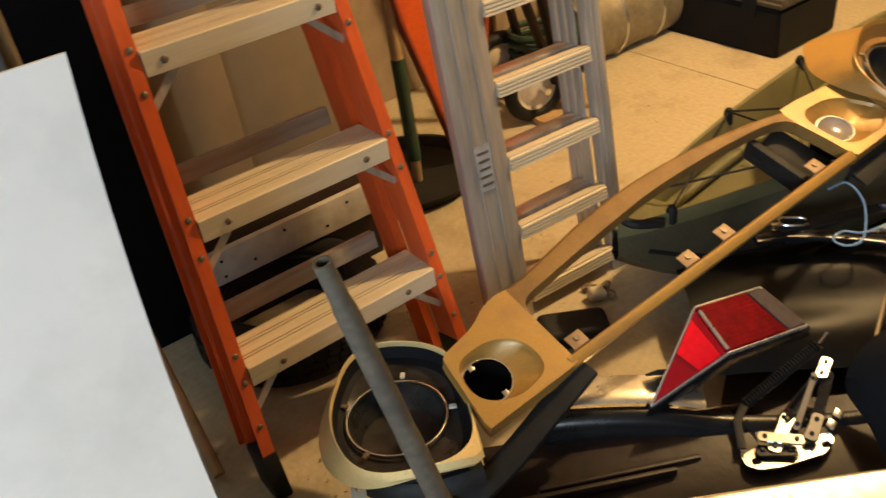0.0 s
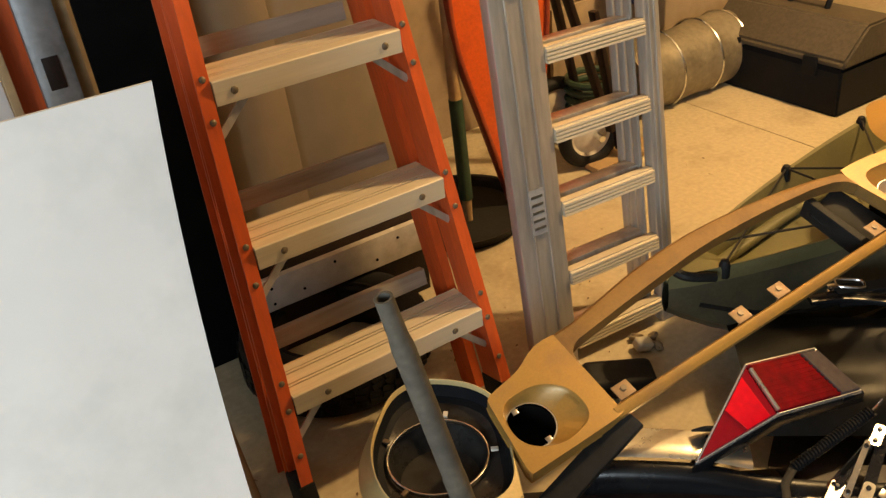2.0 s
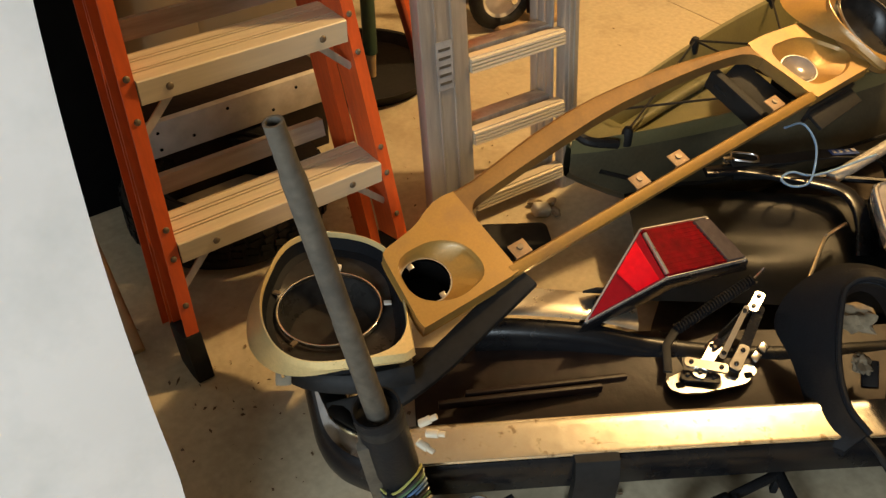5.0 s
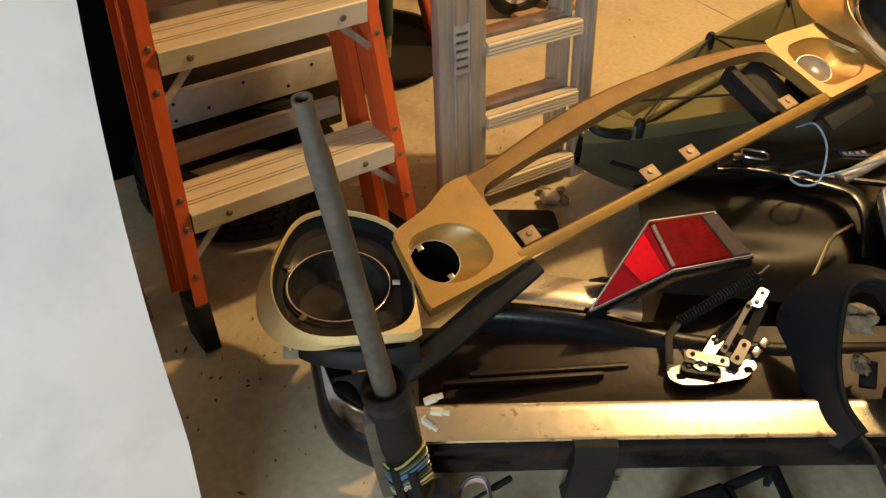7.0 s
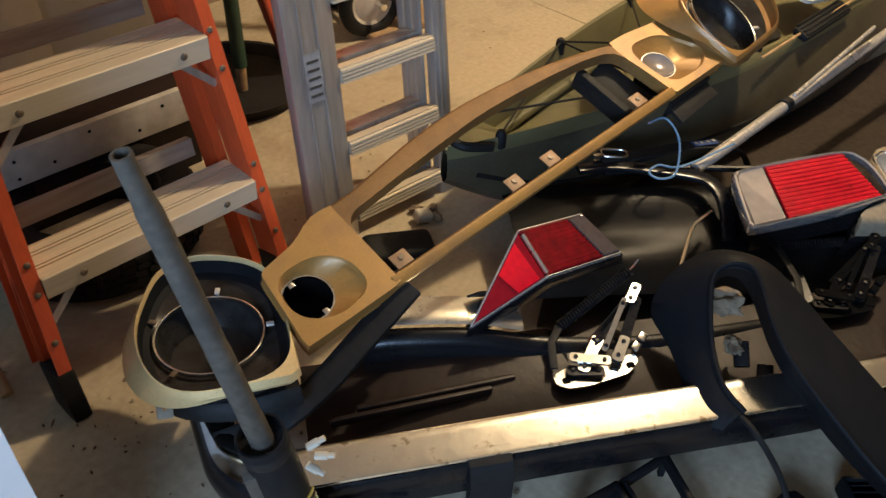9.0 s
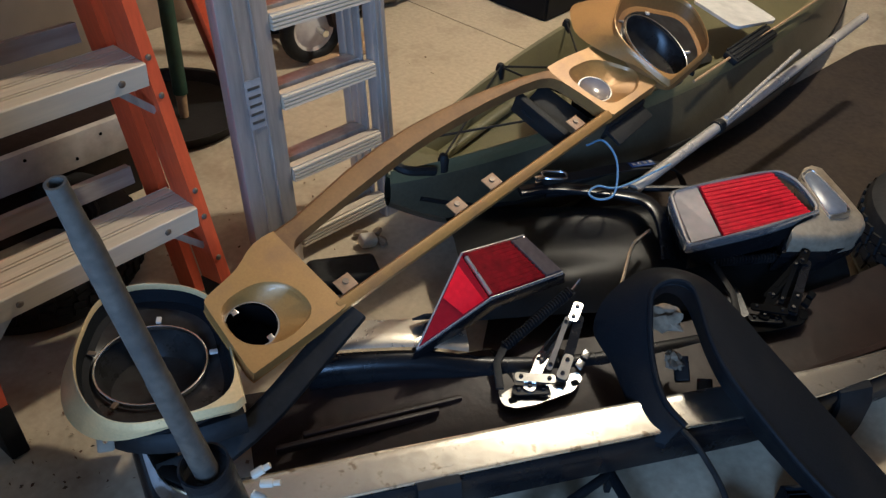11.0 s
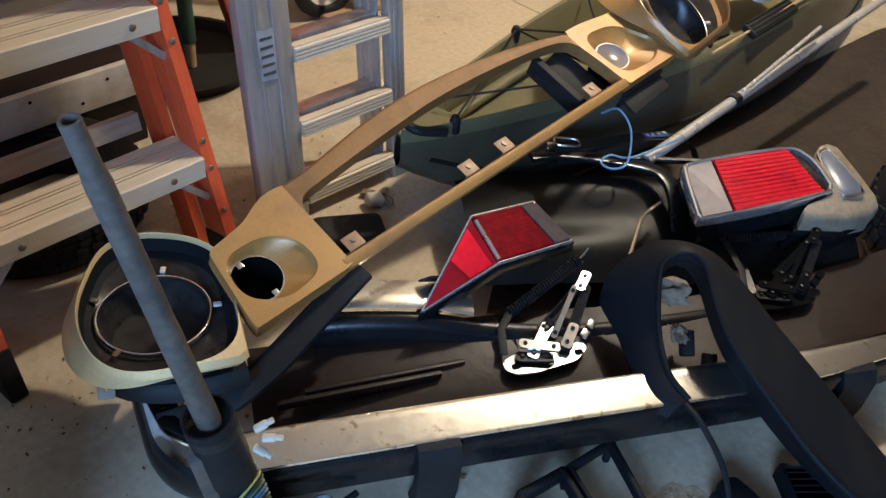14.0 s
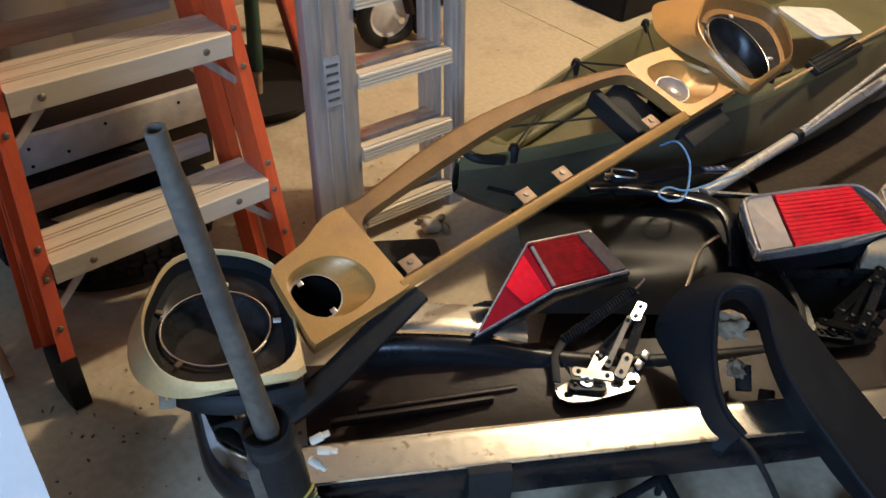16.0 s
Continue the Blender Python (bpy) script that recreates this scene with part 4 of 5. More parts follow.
# ---- steering column ----
def column():
    top, foot = V(-0.074, 0.625, 0.902), V(0.052, 0.735, 0.0)
    at = lambda f: top.lerp(foot, f)
    col = thing("steering_column", Matrix.Translation(foot), "grey steering column standing upright on its switch head", "steering column")
    def emit(name, bm, material, label="", parent=None):
        bmesh.ops.transform(bm, matrix=Matrix.Translation(-foot), verts=bm.verts)
        return part(name, bm, material, parent or col, label)
    bm = bmesh.new()
    ax = (foot - top).normalized()
    sd = ax.cross(V(0, 0, 1)).normalized()
    upv = sd.cross(ax)
    def loop(f, r):
        return [at(f) + sd * x + upv * y for x, y in circle(r, 20)]
    loft(bm, [loop(0.03, 0.0065), loop(0.0, 0.0072), loop(0.0, 0.0100), loop(0.03, 0.0104), loop(0.055, 0.0108), loop(0.075, 0.0128), loop(0.30, 0.0134), loop(0.305, 0.0142), loop(0.44, 0.0146), loop(0.46, 0.0154), loop(0.60, 0.0156)], caps=(True, True))
    emit("shaft_tube", bm, M_GREYPIPE)
    bm = bmesh.new()
    loft(bm, [loop(0.56, 0.0285), loop(0.497, 0.0295), loop(0.497, 0.0325), loop(0.56, 0.0325), loop(0.655, 0.032), loop(0.66, 0.029), loop(0.80, 0.0285), loop(0.81, 0.032), loop(0.90, 0.033), loop(0.93, 0.040), loop(0.985, 0.044), loop(0.999, 0.040)], caps=(True, True))
    emit("jacket", bm, M_PLASTIC)
    # a flat harness of coloured wires that crosses the front of the switch body
    e1 = V(0.16, -0.95, 0.2)
    e1 = (e1 - ax * e1.dot(ax)).normalized()
    e2 = ax.cross(e1)
    for q in range(9):
        bm = bmesh.new()
        pts = [at(0.672 + q * 0.0075 + 0.017 * math.sin(radians(a * 1.9 + q * 4)) + 0.00008 * q * abs(a)) + (e1 * math.cos(radians(a)) + e2 * math.sin(radians(a))) * (0.0325 + 0.001 * (q % 2)) for a in range(-105, 106, 15)]
        sweep(bm, pts, circle(0.0021, 6), caps=False)
        emit("wire", bm, (WIRES[0], WIRES[5], WIRES[1], WIRES[2], WIRES[2], WIRES[5], WIRES[1], WIRES[3], WIRES[0])[q])
    for sgn, hgt in ((-1, 0.20), (1, 0.22)):
        bm = box((0.014, 0.020, hgt), Matrix.Translation(at(0.80) + e1 * 0.026 + e2 * 0.012 * sgn) @ (V(0, 0, 1).rotation_difference(-ax)).to_matrix().to_4x4() @ pose(0, 0, 0, 0, 0, 10), 0.004)
        emit("switch_body", bm, M_PLASTIC, "black moulded switch body")
    for a0, (dx, dy, dz) in enumerate(((0.050, 0.030, 0.012), (0.062, 0.022, -0.004), (0.050, 0.012, -0.022))):
        p = at(0.58) + V(dx, dy, dz)
        bm = bmesh.new()
        d = V(0.8, 0.25 - 0.3 * a0, 0.45 - 0.3 * a0).normalized()
        sweep(bm, [p - d * 0.013, p + d * 0.004, p + d * 0.005, p + d * 0.014], rect(0.011, 0.009, 0.003, 2), [1, 1, 0.7, 0.7])
        emit("connector", bm, M_PAPER, "cream plastic wiring connector")
    bm = box((0.020, 0.014, 0.17), Matrix.Translation(at(0.655) + V(-0.029, -0.020, 0)) @ pose(0, 0, 0, 8, -7, 20), 0.003)
    emit("bracket", bm, M_GREYPIPE, "grey lever bracket")
    def ring_at(f, r, hgt, name, material, label=""):
        bm = bmesh.new()
        loft(bm, [loop(f, r * 0.98), loop(f + 0.003, r), loop(f + hgt - 0.003, r), loop(f + hgt, r * 0.98)], caps=(True, True))
        emit(name, bm, material, label)
    ring_at(0.515, 0.0333, 0.02, "clamp_ring", M_BLACK)
    ring_at(0.800, 0.0340, 0.018, "clamp_ring", M_BLACK)
    ring_at(0.875, 0.0365, 0.03, "clamp_ring", M_BLACK)
    for f, dx, dy, size in ((0.60, -0.036, 0.004, (0.014, 0.022, 0.030)), (0.83, 0.042, 0.010, (0.026, 0.03, 0.05)), (0.78, -0.036, -0.012, (0.02, 0.024, 0.06)), (0.90, 0.05, 0.02, (0.03, 0.03, 0.035))):
        bm = box(size, Matrix.Translation(at(f) + V(dx, dy, 0)) @ pose(0, 0, 0, 7, -8, 15), 0.004)
        emit("lug", bm, M_GREYPIPE if dx < 0 else M_PLASTIC)
    # the stalks at the foot
    for a, b, r in (((0.10, 0.735, 0.045), (0.23, 0.76, 0.055), 0.010), ((0.10, 0.76, 0.07), (0.175, 0.82, 0.09), 0.006)):
        bm = bmesh.new()
        sweep(bm, [V(*a), V(*a).lerp(V(*b), 0.55), V(*a).lerp(V(*b), 0.7), V(*b)], circle(r, 10), [0.5, 0.55, 1.1, 0.9])
        emit("stalk", bm, M_PLASTIC, "black stalk")
    for w, off in ((4, 0.0), (3, 0.006), (5, 0.012)):
        bm = tube(spline([(0.09, 0.735, 0.06), (0.10, 0.78, 0.10 + off), (0.135, 0.785, 0.11 + off), (0.155, 0.75, 0.06), (0.15 + off, 0.70, 0.01)], 6), 0.003, 6)
        emit("loose_wire", bm, WIRES[w])


column()


# ---- dashboard trim ----
def dash_hood():
    dh = thing("dash_bezel", pose(0.85, 1.05, 0), "black plastic instrument hood standing on the bumper", "dashboard trim")
    def emit(name, bm, material, label=""):
        bmesh.ops.transform(bm, matrix=Matrix.Translation((-0.85, -1.05, 0)), verts=bm.verts)
        return part(name, bm, material, dh, label)
    # the mouth's rolled edge, and the outer edge of the hood round it
    inner = spline([(0.748, 0.979, 0.170), (0.715, 1.021, 0.190), (0.704, 1.091, 0.220), (0.705, 1.160, 0.270), (0.716, 1.198, 0.300), (0.753, 1.206, 0.318), (0.788, 1.186, 0.310), (0.803, 1.090, 0.270), (0.831, 1.022, 0.240), (0.879, 0.949, 0.205), (0.940, 0.871, 0.165), (1.006, 0.815, 0.130), (1.087, 0.766, 0.100), (1.180, 0.705, 0.060)], 6)
    outer = spline([(0.710, 0.956, 0.150), (0.677, 0.987, 0.150), (0.651, 1.137, 0.170), (0.625, 1.222, 0.190), (0.662, 1.262, 0.250), (0.733, 1.268, 0.300), (0.826, 1.250, 0.293), (0.890, 1.180, 0.262), (0.926, 1.127, 0.240), (0.981, 1.062, 0.205), (1.036, 0.997, 0.170), (1.090, 0.935, 0.135), (1.147, 0.874, 0.100), (1.250, 0.775, 0.050)], 6)
    sink = spline([(0.010, 0.004, -0.02), (0.010, 0.012, -0.03), (0.012, 0.018, -0.05), (0.016, 0.026, -0.06), (0.018, 0.034, -0.06), (0.012, 0.036, -0.06), (0.012, 0.034, -0.07), (0.024, 0.030, -0.08), (0.026, 0.026, -0.08), (0.026, 0.024, -0.08), (0.026, 0.024, -0.07), (0.026, 0.024, -0.06), (0.026, 0.024, -0.05), (0.026, 0.024, -0.03)], 6)
    low = [p + q for p, q in zip(inner, sink)]
    bm = bmesh.new()
    rows = []
    for a, b, c in zip(inner, outer, low):
        mid = a.lerp(b, 0.25) + V(0, 0, 0.010)
        rows.append([c, c.lerp(a, 0.5) + V(0, 0, 0.004), a - V(0, 0, 0.004), a + V(0, 0, 0.003), mid, a.lerp(b, 0.7) + V(0, 0, 0.006), b, b - V(0, 0, 0.012), a.lerp(b, 0.7) - V(0, 0, 0.004), mid - V(0, 0, 0.006), a.lerp(b, 0.08) - V(0, 0, 0.012), c.lerp(a, 0.5) + (b - a) * 0.06, c + (b - a) * 0.05])
    loft(bm, rows, caps=(True, True))
    emit("hood", bm, M_PLASTIC)
    bm = tube([p + V(0, 0, 0.004) for p in inner], 0.0055, 8)
    emit("rolled_edge", bm, M_PLASTIC)
    for q, (p, sz) in enumerate((((0.765, 1.215, 0.215), 0.05), ((0.775, 1.15, 0.165), 0.042), ((0.85, 1.08, 0.10), 0.03))):
        bm = bmesh.new()
        bmesh.ops.create_icosphere(bm, subdivisions=3, radius=1.0)
        for v in bm.verts:
            v.co = v.co * (0.7 + 0.6 * noise.noise(v.co * 1.7 + V(q * 5, 0, 0)))
        bmesh.ops.transform(bm, matrix=pose(*p, 20, 30 * q, 50 * q) @ Matrix.Diagonal((sz, sz * 0.7, sz * 0.45, 1)), verts=bm.verts)
        emit("foam_pad", bm, M_FOAM, "torn dirty cream foam padding")
    bm = tube(spline([(0.742, 0.975, 0.168), (0.765, 0.935, 0.16), (0.815, 0.895, 0.09), (0.835, 0.84, 0.02), (0.815, 0.80, 0.008)], 6), 0.0055, 8)
    emit("cable", bm, M_BLACK, "black cable hanging to the floor")
    bm = tube(spline([(0.690, 1.310, 0.18), (0.715, 1.365, 0.185), (0.748, 1.448, 0.205), (0.770, 1.478, 0.208), (0.805, 1.515, 0.206)], 6), 0.0045, 8)
    emit("strip", bm, M_CHROME, "thin bare metal edge strip")
    for p in ((0.79, 1.14, 0.15), (0.83, 1.10, 0.13), (0.80, 1.06, 0.12)):
        bm = box((0.05, 0.03, 0.02), pose(*p, 20, 30, 40 + p[1] * 200), 0.004)
        emit("clip", bm, M_GLOSS)


dash_hood()


def dash_frame():
    """A flat two-window radio surround on the floor."""
    o = V(0.57, 0.85, 0)
    df = thing("radio_surround", Matrix.Translation(o), "black plastic radio surround frame lying on the floor", "dashboard trim")
    def bar(name, a, b, w, hgt, label=""):
        bm = bmesh.new()
        a, b = V(*a) - o, V(*b) - o
        d = (b - a).normalized() * 0.004
        sweep(bm, [a - d, a, b, b + d], rect(w, hgt, 0.005, 2), [0.8, 1, 1, 0.8])
        part(name, bm, M_PLASTIC, df, label)
    bar("rail", (0.452, 0.845, 0.055), (0.535, 0.898, 0.055), 0.020, 0.024)
    bar("rail", (0.545, 0.908, 0.050), (0.634, 0.972, 0.048), 0.014, 0.022)
    bar("rail", (0.500, 0.742, 0.045), (0.590, 0.776, 0.045), 0.022, 0.026)
    bar("rail", (0.600, 0.778, 0.042), (0.690, 0.806, 0.040), 0.022, 0.026)
    bar("bar", (0.450, 0.842, 0.052), (0.495, 0.738, 0.045), 0.022, 0.028)
    bar("bar", (0.531, 0.896, 0.055), (0.585, 0.782, 0.045), 0.014, 0.030)
    bar("bar", (0.549, 0.903, 0.052), (0.600, 0.785, 0.045), 0.010, 0.026)
    bar("bar", (0.632, 0.974, 0.048), (0.688, 0.803, 0.040), 0.014, 0.024)
    bm = bmesh.new()
    loops = [[V(x, y, z) - o for x, y, z in q] for q in ([(0.447, 0.842, 0.06), (0.493, 0.735, 0.052), (0.489, 0.735, 0.052), (0.443, 0.842, 0.06)], [(0.428, 0.832, 0.0), (0.468, 0.722, 0.0), (0.463, 0.722, 0.0), (0.423, 0.832, 0.0)])]
    loft(bm, loops, caps=(True, True))
    part("end_flange", bm, M_PLASTIC, df, "", False)
    for p in ((0.545, 0.905, 0.028), (0.634, 0.968, 0.02), (0.686, 0.806, 0.016)):
        bm = box((0.012, 0.012, p[2] * 2), Matrix.Translation(V(*p) - o), 0.003)
        part("clip", bm, M_PLASTIC, df)


dash_frame()


def lower_dash():
    ld = thing("lower_dash_panel", pose(0.95, 0.80, 0), "black curved lower dashboard panel on the floor", "dashboard trim")
    bm = bmesh.new()
    line = spline([(0.840, 0.908, 0.040), (0.852, 0.872, 0.046), (0.878, 0.815, 0.048), (0.905, 0.760, 0.046), (0.945, 0.715, 0.045), (1.03, 0.69, 0.045), (1.22, 0.68, 0.045)], 6)
    prof = [(-0.050, -0.046), (-0.046, -0.012), (-0.034, 0.006), (0.0, 0.012), (0.024, 0.008), (0.032, -0.006), (0.032, -0.040), (0.028, -0.040), (0.026, -0.008), (0.0, 0.006), (-0.030, 0.000), (-0.042, -0.044)]
    sweep(bm, line, prof, [0.55] + [0.62 + 0.09 * min(1, i / 16) * 6 for i in range(len(line) - 1)])
    bmesh.ops.transform(bm, matrix=Matrix.Translation((-0.95, -0.80, 0)), verts=bm.verts)
    part("panel", bm, M_PLASTIC, ld)
    for p in ((0.822, 0.885, 0.02), (0.838, 0.845, 0.02)):
        bm = box((0.022, 0.016, 0.02), Matrix.Translation((-0.95, -0.80, 0)) @ pose(*p, 0, 0, 25), 0.004)
        part("mounting_tab", bm, M_PLASTIC, ld)


lower_dash()


def vent():
    m = axes(V(1.010, 0.912, 0.0), V(0.995, 0.05, 0), V(-0.05, 0.995, 0))
    ve = thing("air_vent", m, "small black air vent grille lying on the floor", "air vent")
    for x, y, sx, sy in ((-0.050, 0, 0.007, 0.080), (0.050, 0, 0.007, 0.080), (0, 0.0385, 0.106, 0.007), (0, -0.0385, 0.106, 0.007)):
        bm = box((sx, sy, 0.040), pose(x, y, 0.020), 0.002)
        part("frame", bm, M_PLASTIC, ve)
    for i in range(5):
        bm = box((0.094, 0.0025, 0.014), pose(0, -0.028 + i * 0.014, 0.030, 35), 0.0007)
        part("slat", bm, M_PLASTIC, ve)
    bm = box((0.094, 0.07, 0.004), pose(0, 0, 0.006))
    part("backing", bm, M_GLOSS, ve)


vent()


# ---- kayak and paddle ----
def kayak():
    d = V(0.70, 0.714, 0).normalized()
    m = axes(V(0.213, 1.607, 0), d, V(-0.714, 0.70, 0))
    ky = thing("kayak", m, "olive green sit-on kayak with black bungee cords on deck", "kayak")
    Lk = 2.9
    def width(x):
        return 0.33 * (math.sin(math.pi * min(1, max(0.0, (x + 0.012) / (Lk + 0.024)))) ** 0.80)
    def sheer(x):
        return 0.262 + 0.01 * math.exp(-x / 0.25)
    bm = bmesh.new()
    loops, deck = [], []
    for i in range(46):
        x = Lk * i / 45
        w = width(x)
        sh = sheer(x)
        rocker = 0.19 * max(0, 1 - x / 0.34) ** 1.5
        well = 0.085 * min(1, max(0, (x - 0.16) / 0.12))
        low = 0.10 + rocker * 0.62
        half = [(1.0, low), (0.985, low + 0.03), (0.90, low * 0.45 + sh * 0.55), (0.80, sh - 0.018), (0.785, sh + 0.008), (0.75, sh + 0.018), (0.71, sh + 0.016), (0.675, sh - 0.006), (0.62, sh - well), (0.32, sh - well - 0.004), (0.0, sh - well + 0.002)]
        under = [(0.95, low * 0.55 + rocker * 0.45), (0.72, 0.035 * (1 - rocker / 0.3) + rocker), (0.42, 0.010 * (1 - rocker / 0.3) + rocker), (0.0, rocker)]
        deck.append([(x, a * w, z) for a, z in half[3:]] + [(x, -a * w, z) for a, z in reversed(half[3:-1])])
        side = half[:4]
        loops.append([(x, -a * w, z) for a, z in reversed(side)] + [(x, -a * w, z) for a, z in under] + [(x, a * w, z) for a, z in reversed(under[:-1])] + [(x, a * w, z) for a, z in side])
    # the shade under the deck edge is painted into the hull side
    loft(bm, loops, closed=False)
    part("hull", bm, M_HULL_SHADED, ky, "hull side, olive darkened to brown for shade")
    part("deck", loft(bmesh.new(), deck, closed=False), M_OLIVE, ky)
    # moulded ribs on the foredeck
    for y0, y1 in ((0.05, 0.13), (-0.05, -0.13)):
        bm = bmesh.new()
        sweep(bm, spline([(0.22, y0, 0.196), (0.5, (y0 + y1) / 2, 0.198), (0.85, y1, 0.196)], 5), rect(0.032, 0.024, 0.01, 3))
        part("deck_rib", bm, M_OLIVE, ky)
    # the dark rubbing line low on the hull
    for sgn in (1, -1):
        bm = tube([(Lk * i / 45, sgn * width(Lk * i / 45) * 0.99, 0.118 + 0.118 * max(0, 1 - Lk * i / 45 / 0.34) ** 1.5) for i in range(1, 45)], 0.006, 6)
        part("rub_line", bm, M_BLACK, ky)
    studs = [(0.13, 0.050), (0.13, -0.050), (0.60, 0.158), (0.60, -0.158), (1.0, 0.215), (1.0, -0.215)]
    for x, y in studs:
        bm = bmesh.new()
        loft(bm, [P3([(x + r * a, y + r * b) for a, b in circle(1, 12)], h) for r, h in ((0.013, 0.255), (0.013, 0.286), (0.009, 0.298), (0.004, 0.301))], caps=(True, True))
        part("deck_stud", bm, M_BLACK, ky)
    for a, b in (((0.13, 0.050), (0.60, -0.158)), ((0.13, -0.050), (0.60, 0.158)), ((0.60, 0.158), (0.60, -0.158)), ((0.60, -0.158), (1.0, 0.215)), ((0.60, 0.158), (1.0, -0.215))):
        bm = bmesh.new()
        rod(bm, (*a, 0.290), (*b, 0.290), 0.003, 6)
        part("bungee_cord", bm, M_BLACK, ky, "black bungee cord")
    bm = tube(spline([(0.10, 0.05, 0.275), (0.03, 0.03, 0.30), (0.02, -0.03, 0.295), (0.09, -0.06, 0.275)], 6), 0.011, 8)
    part("carry_handle", bm, M_BLACK, ky, "black carry handle")
    bm = box((0.30, 0.05, 0.022), pose(1.32, -0.250, 0.284, 22, 0, 1), 0.009)
    for i in range(4):
        add_box(bm, (0.28, 0.006, 0.006), pose(1.32, -0.268 + i * 0.012, 0.289 + i * 0.005, 22, 0, 1), 0.002)
    part("side_handle", bm, M_BLACK, ky, "black moulded side handle")
    bm = plate(round_poly([(0.35, -0.10), (0.62, -0.16), (0.70, 0.0), (0.62, 0.16), (0.35, 0.10)], [0.05] * 5), 0.016, pose(0.70, 0.0, 0.188))
    part("hatch", bm, M_BLACK, ky, "black hatch cover")


kayak()


def paddle():
    a, b = V(0.80, 1.665, 0.215), V(1.75, 2.56, 0.315)
    pd = thing("paddle", Matrix.Translation(a), "pale paddle shaft lying across the kayak's side", "paddle")
    bm = bmesh.new()
    rod(bm, (0, 0, 0), b - a, 0.0145, 14)
    part("shaft", bm, M_SHAFT, pd)
    bm = bmesh.new()
    j = (b - a) * 0.30
    rod(bm, j - (b - a).normalized() * 0.012, j + (b - a).normalized() * 0.012, 0.019, 14)
    part("collar", bm, M_BLACK, pd)
    bm = bmesh.new()
    j, k = V(1.093, 1.921, 0.280) - a, V(1.394, 2.229, 0.335) - a
    rod(bm, j, k, 0.006, 10)
    part("thin_strut", bm, M_SHAFT, pd, "thin pale rod beside the shaft")


paddle()
bm = tube(spline([(0.664, 1.655, 0.340), (0.708, 1.682, 0.338), (0.742, 1.658, 0.30), (0.735, 1.60, 0.25), (0.70, 1.585, 0.24), (0.675, 1.60, 0.245), (0.70, 1.625, 0.25), (0.76, 1.64, 0.24), (0.90, 1.73, 0.25)], 6), 0.0026, 6)
tagged(part("cord", bm, M_BLUE), "thin blue cord tied in a loop", "cord")


# ---- dark inner wing panel under the lamps ----
def inner_wing():
    iw = thing("inner_wing", pose(0.62, 1.50, 0), "black ribbed inner wing panel under the tail lamps", "car panel")
    bm = bmesh.new()
    rows = []
    for i in range(25):
        f = i / 24
        x = 0.40 + 0.92 * f
        rows.append([(x - 0.62 - 0.05 * g, 1.36 + 0.33 * g + 0.06 * f - 1.50, 0.02 + 0.155 * math.sin(math.pi * (0.12 + 0.60 * g)) * (0.75 + 0.25 * math.sin(math.pi * f)) + 0.010 * math.sin(g * 8 + f * 5) + 0.006 * math.sin(g * 13 - f * 4)) for g in [j / 20 for j in range(21)]])
    loft(bm, rows, closed=False)
    geom = bmesh.ops.solidify(bm, geom=bm.faces[:], thickness=0.004)
    part("panel", bm, M_SATIN, iw)
    # the black flange that runs under the strap and drops behind the long lamp
    bm = bmesh.new()
    sweep(bm, spline([(-0.10, 0.130, 0.226), (-0.01, 0.146, 0.228), (0.155, 0.122, 0.228), (0.205, 0.085, 0.226), (0.222, 0.030, 0.205), (0.226, -0.030, 0.160)], 6), rect(0.034, 0.014, 0.005, 2))
    part("flange", bm, M_GLOSS, iw, "glossy black flange")
    bm = tube(spline([(-0.03, 0.165, 0.195), (0.10, 0.185, 0.200), (0.25, 0.175, 0.215), (0.36, 0.165, 0.225)], 6), 0.008, 8)
    part("edge_roll", bm, M_GLOSS, iw)
    bm = box((0.045, 0.022, 0.010), pose(-0.03, 0.175, 0.215, 0, 0, 10), 0.003)
    add_box(bm, (0.018, 0.030, 0.004), pose(-0.045, 0.175, 0.218, 0, 0, 10), 0.001)
    part("latch", bm, M_STEEL, iw, "small bright metal latch")


inner_wing()

def strap():
    st = thing("strap", pose(0.595, 1.672, 0), "black webbing strap with a bright metal buckle", "strap")
    bm = bmesh.new()
    sweep(bm, spline([(-0.02, -0.012, 0.235), (0.10, 0.03, 0.232), (0.22, 0.075, 0.23), (0.34, 0.12, 0.20), (0.40, 0.14, 0.12)], 5), rect(0.034, 0.004))
    part("webbing", bm, M_BLACK, st)
    bm = bmesh.new()
    ring = [V(0.012 + 0.030 * x, 0.006 + 0.016 * y, 0.242) for x, y in rect(2, 2, 0.6, 4)]
    sweep(bm, ring + ring[:1], circle(0.0035, 6), caps=False)
    part("buckle", bm, M_STEEL, st, "bright metal buckle")
    bm = box((0.022, 0.016, 0.008), pose(-0.026, -0.010, 0.242, 0, 0, 18), 0.002)
    part("tongue", bm, M_STEEL, st)
    bm = box((0.07, 0.020, 0.0015), pose(0.245, 0.085, 0.2325, 0, 4, 21))
    lab = part("print_label", bm, mat("blue_strap_label", (0.02, 0.05, 0.16), 0.5, 0, 60, 0.2, 0), st, "blue woven label")
    for i in range(4):
        bm = box((0.009, 0.010, 0.001), pose(0.222 + i * 0.015, 0.077 + i * 0.0057, 0.2345, 0, 4, 21))
        part("print_bar", bm, M_SHAFT, lab)


strap()

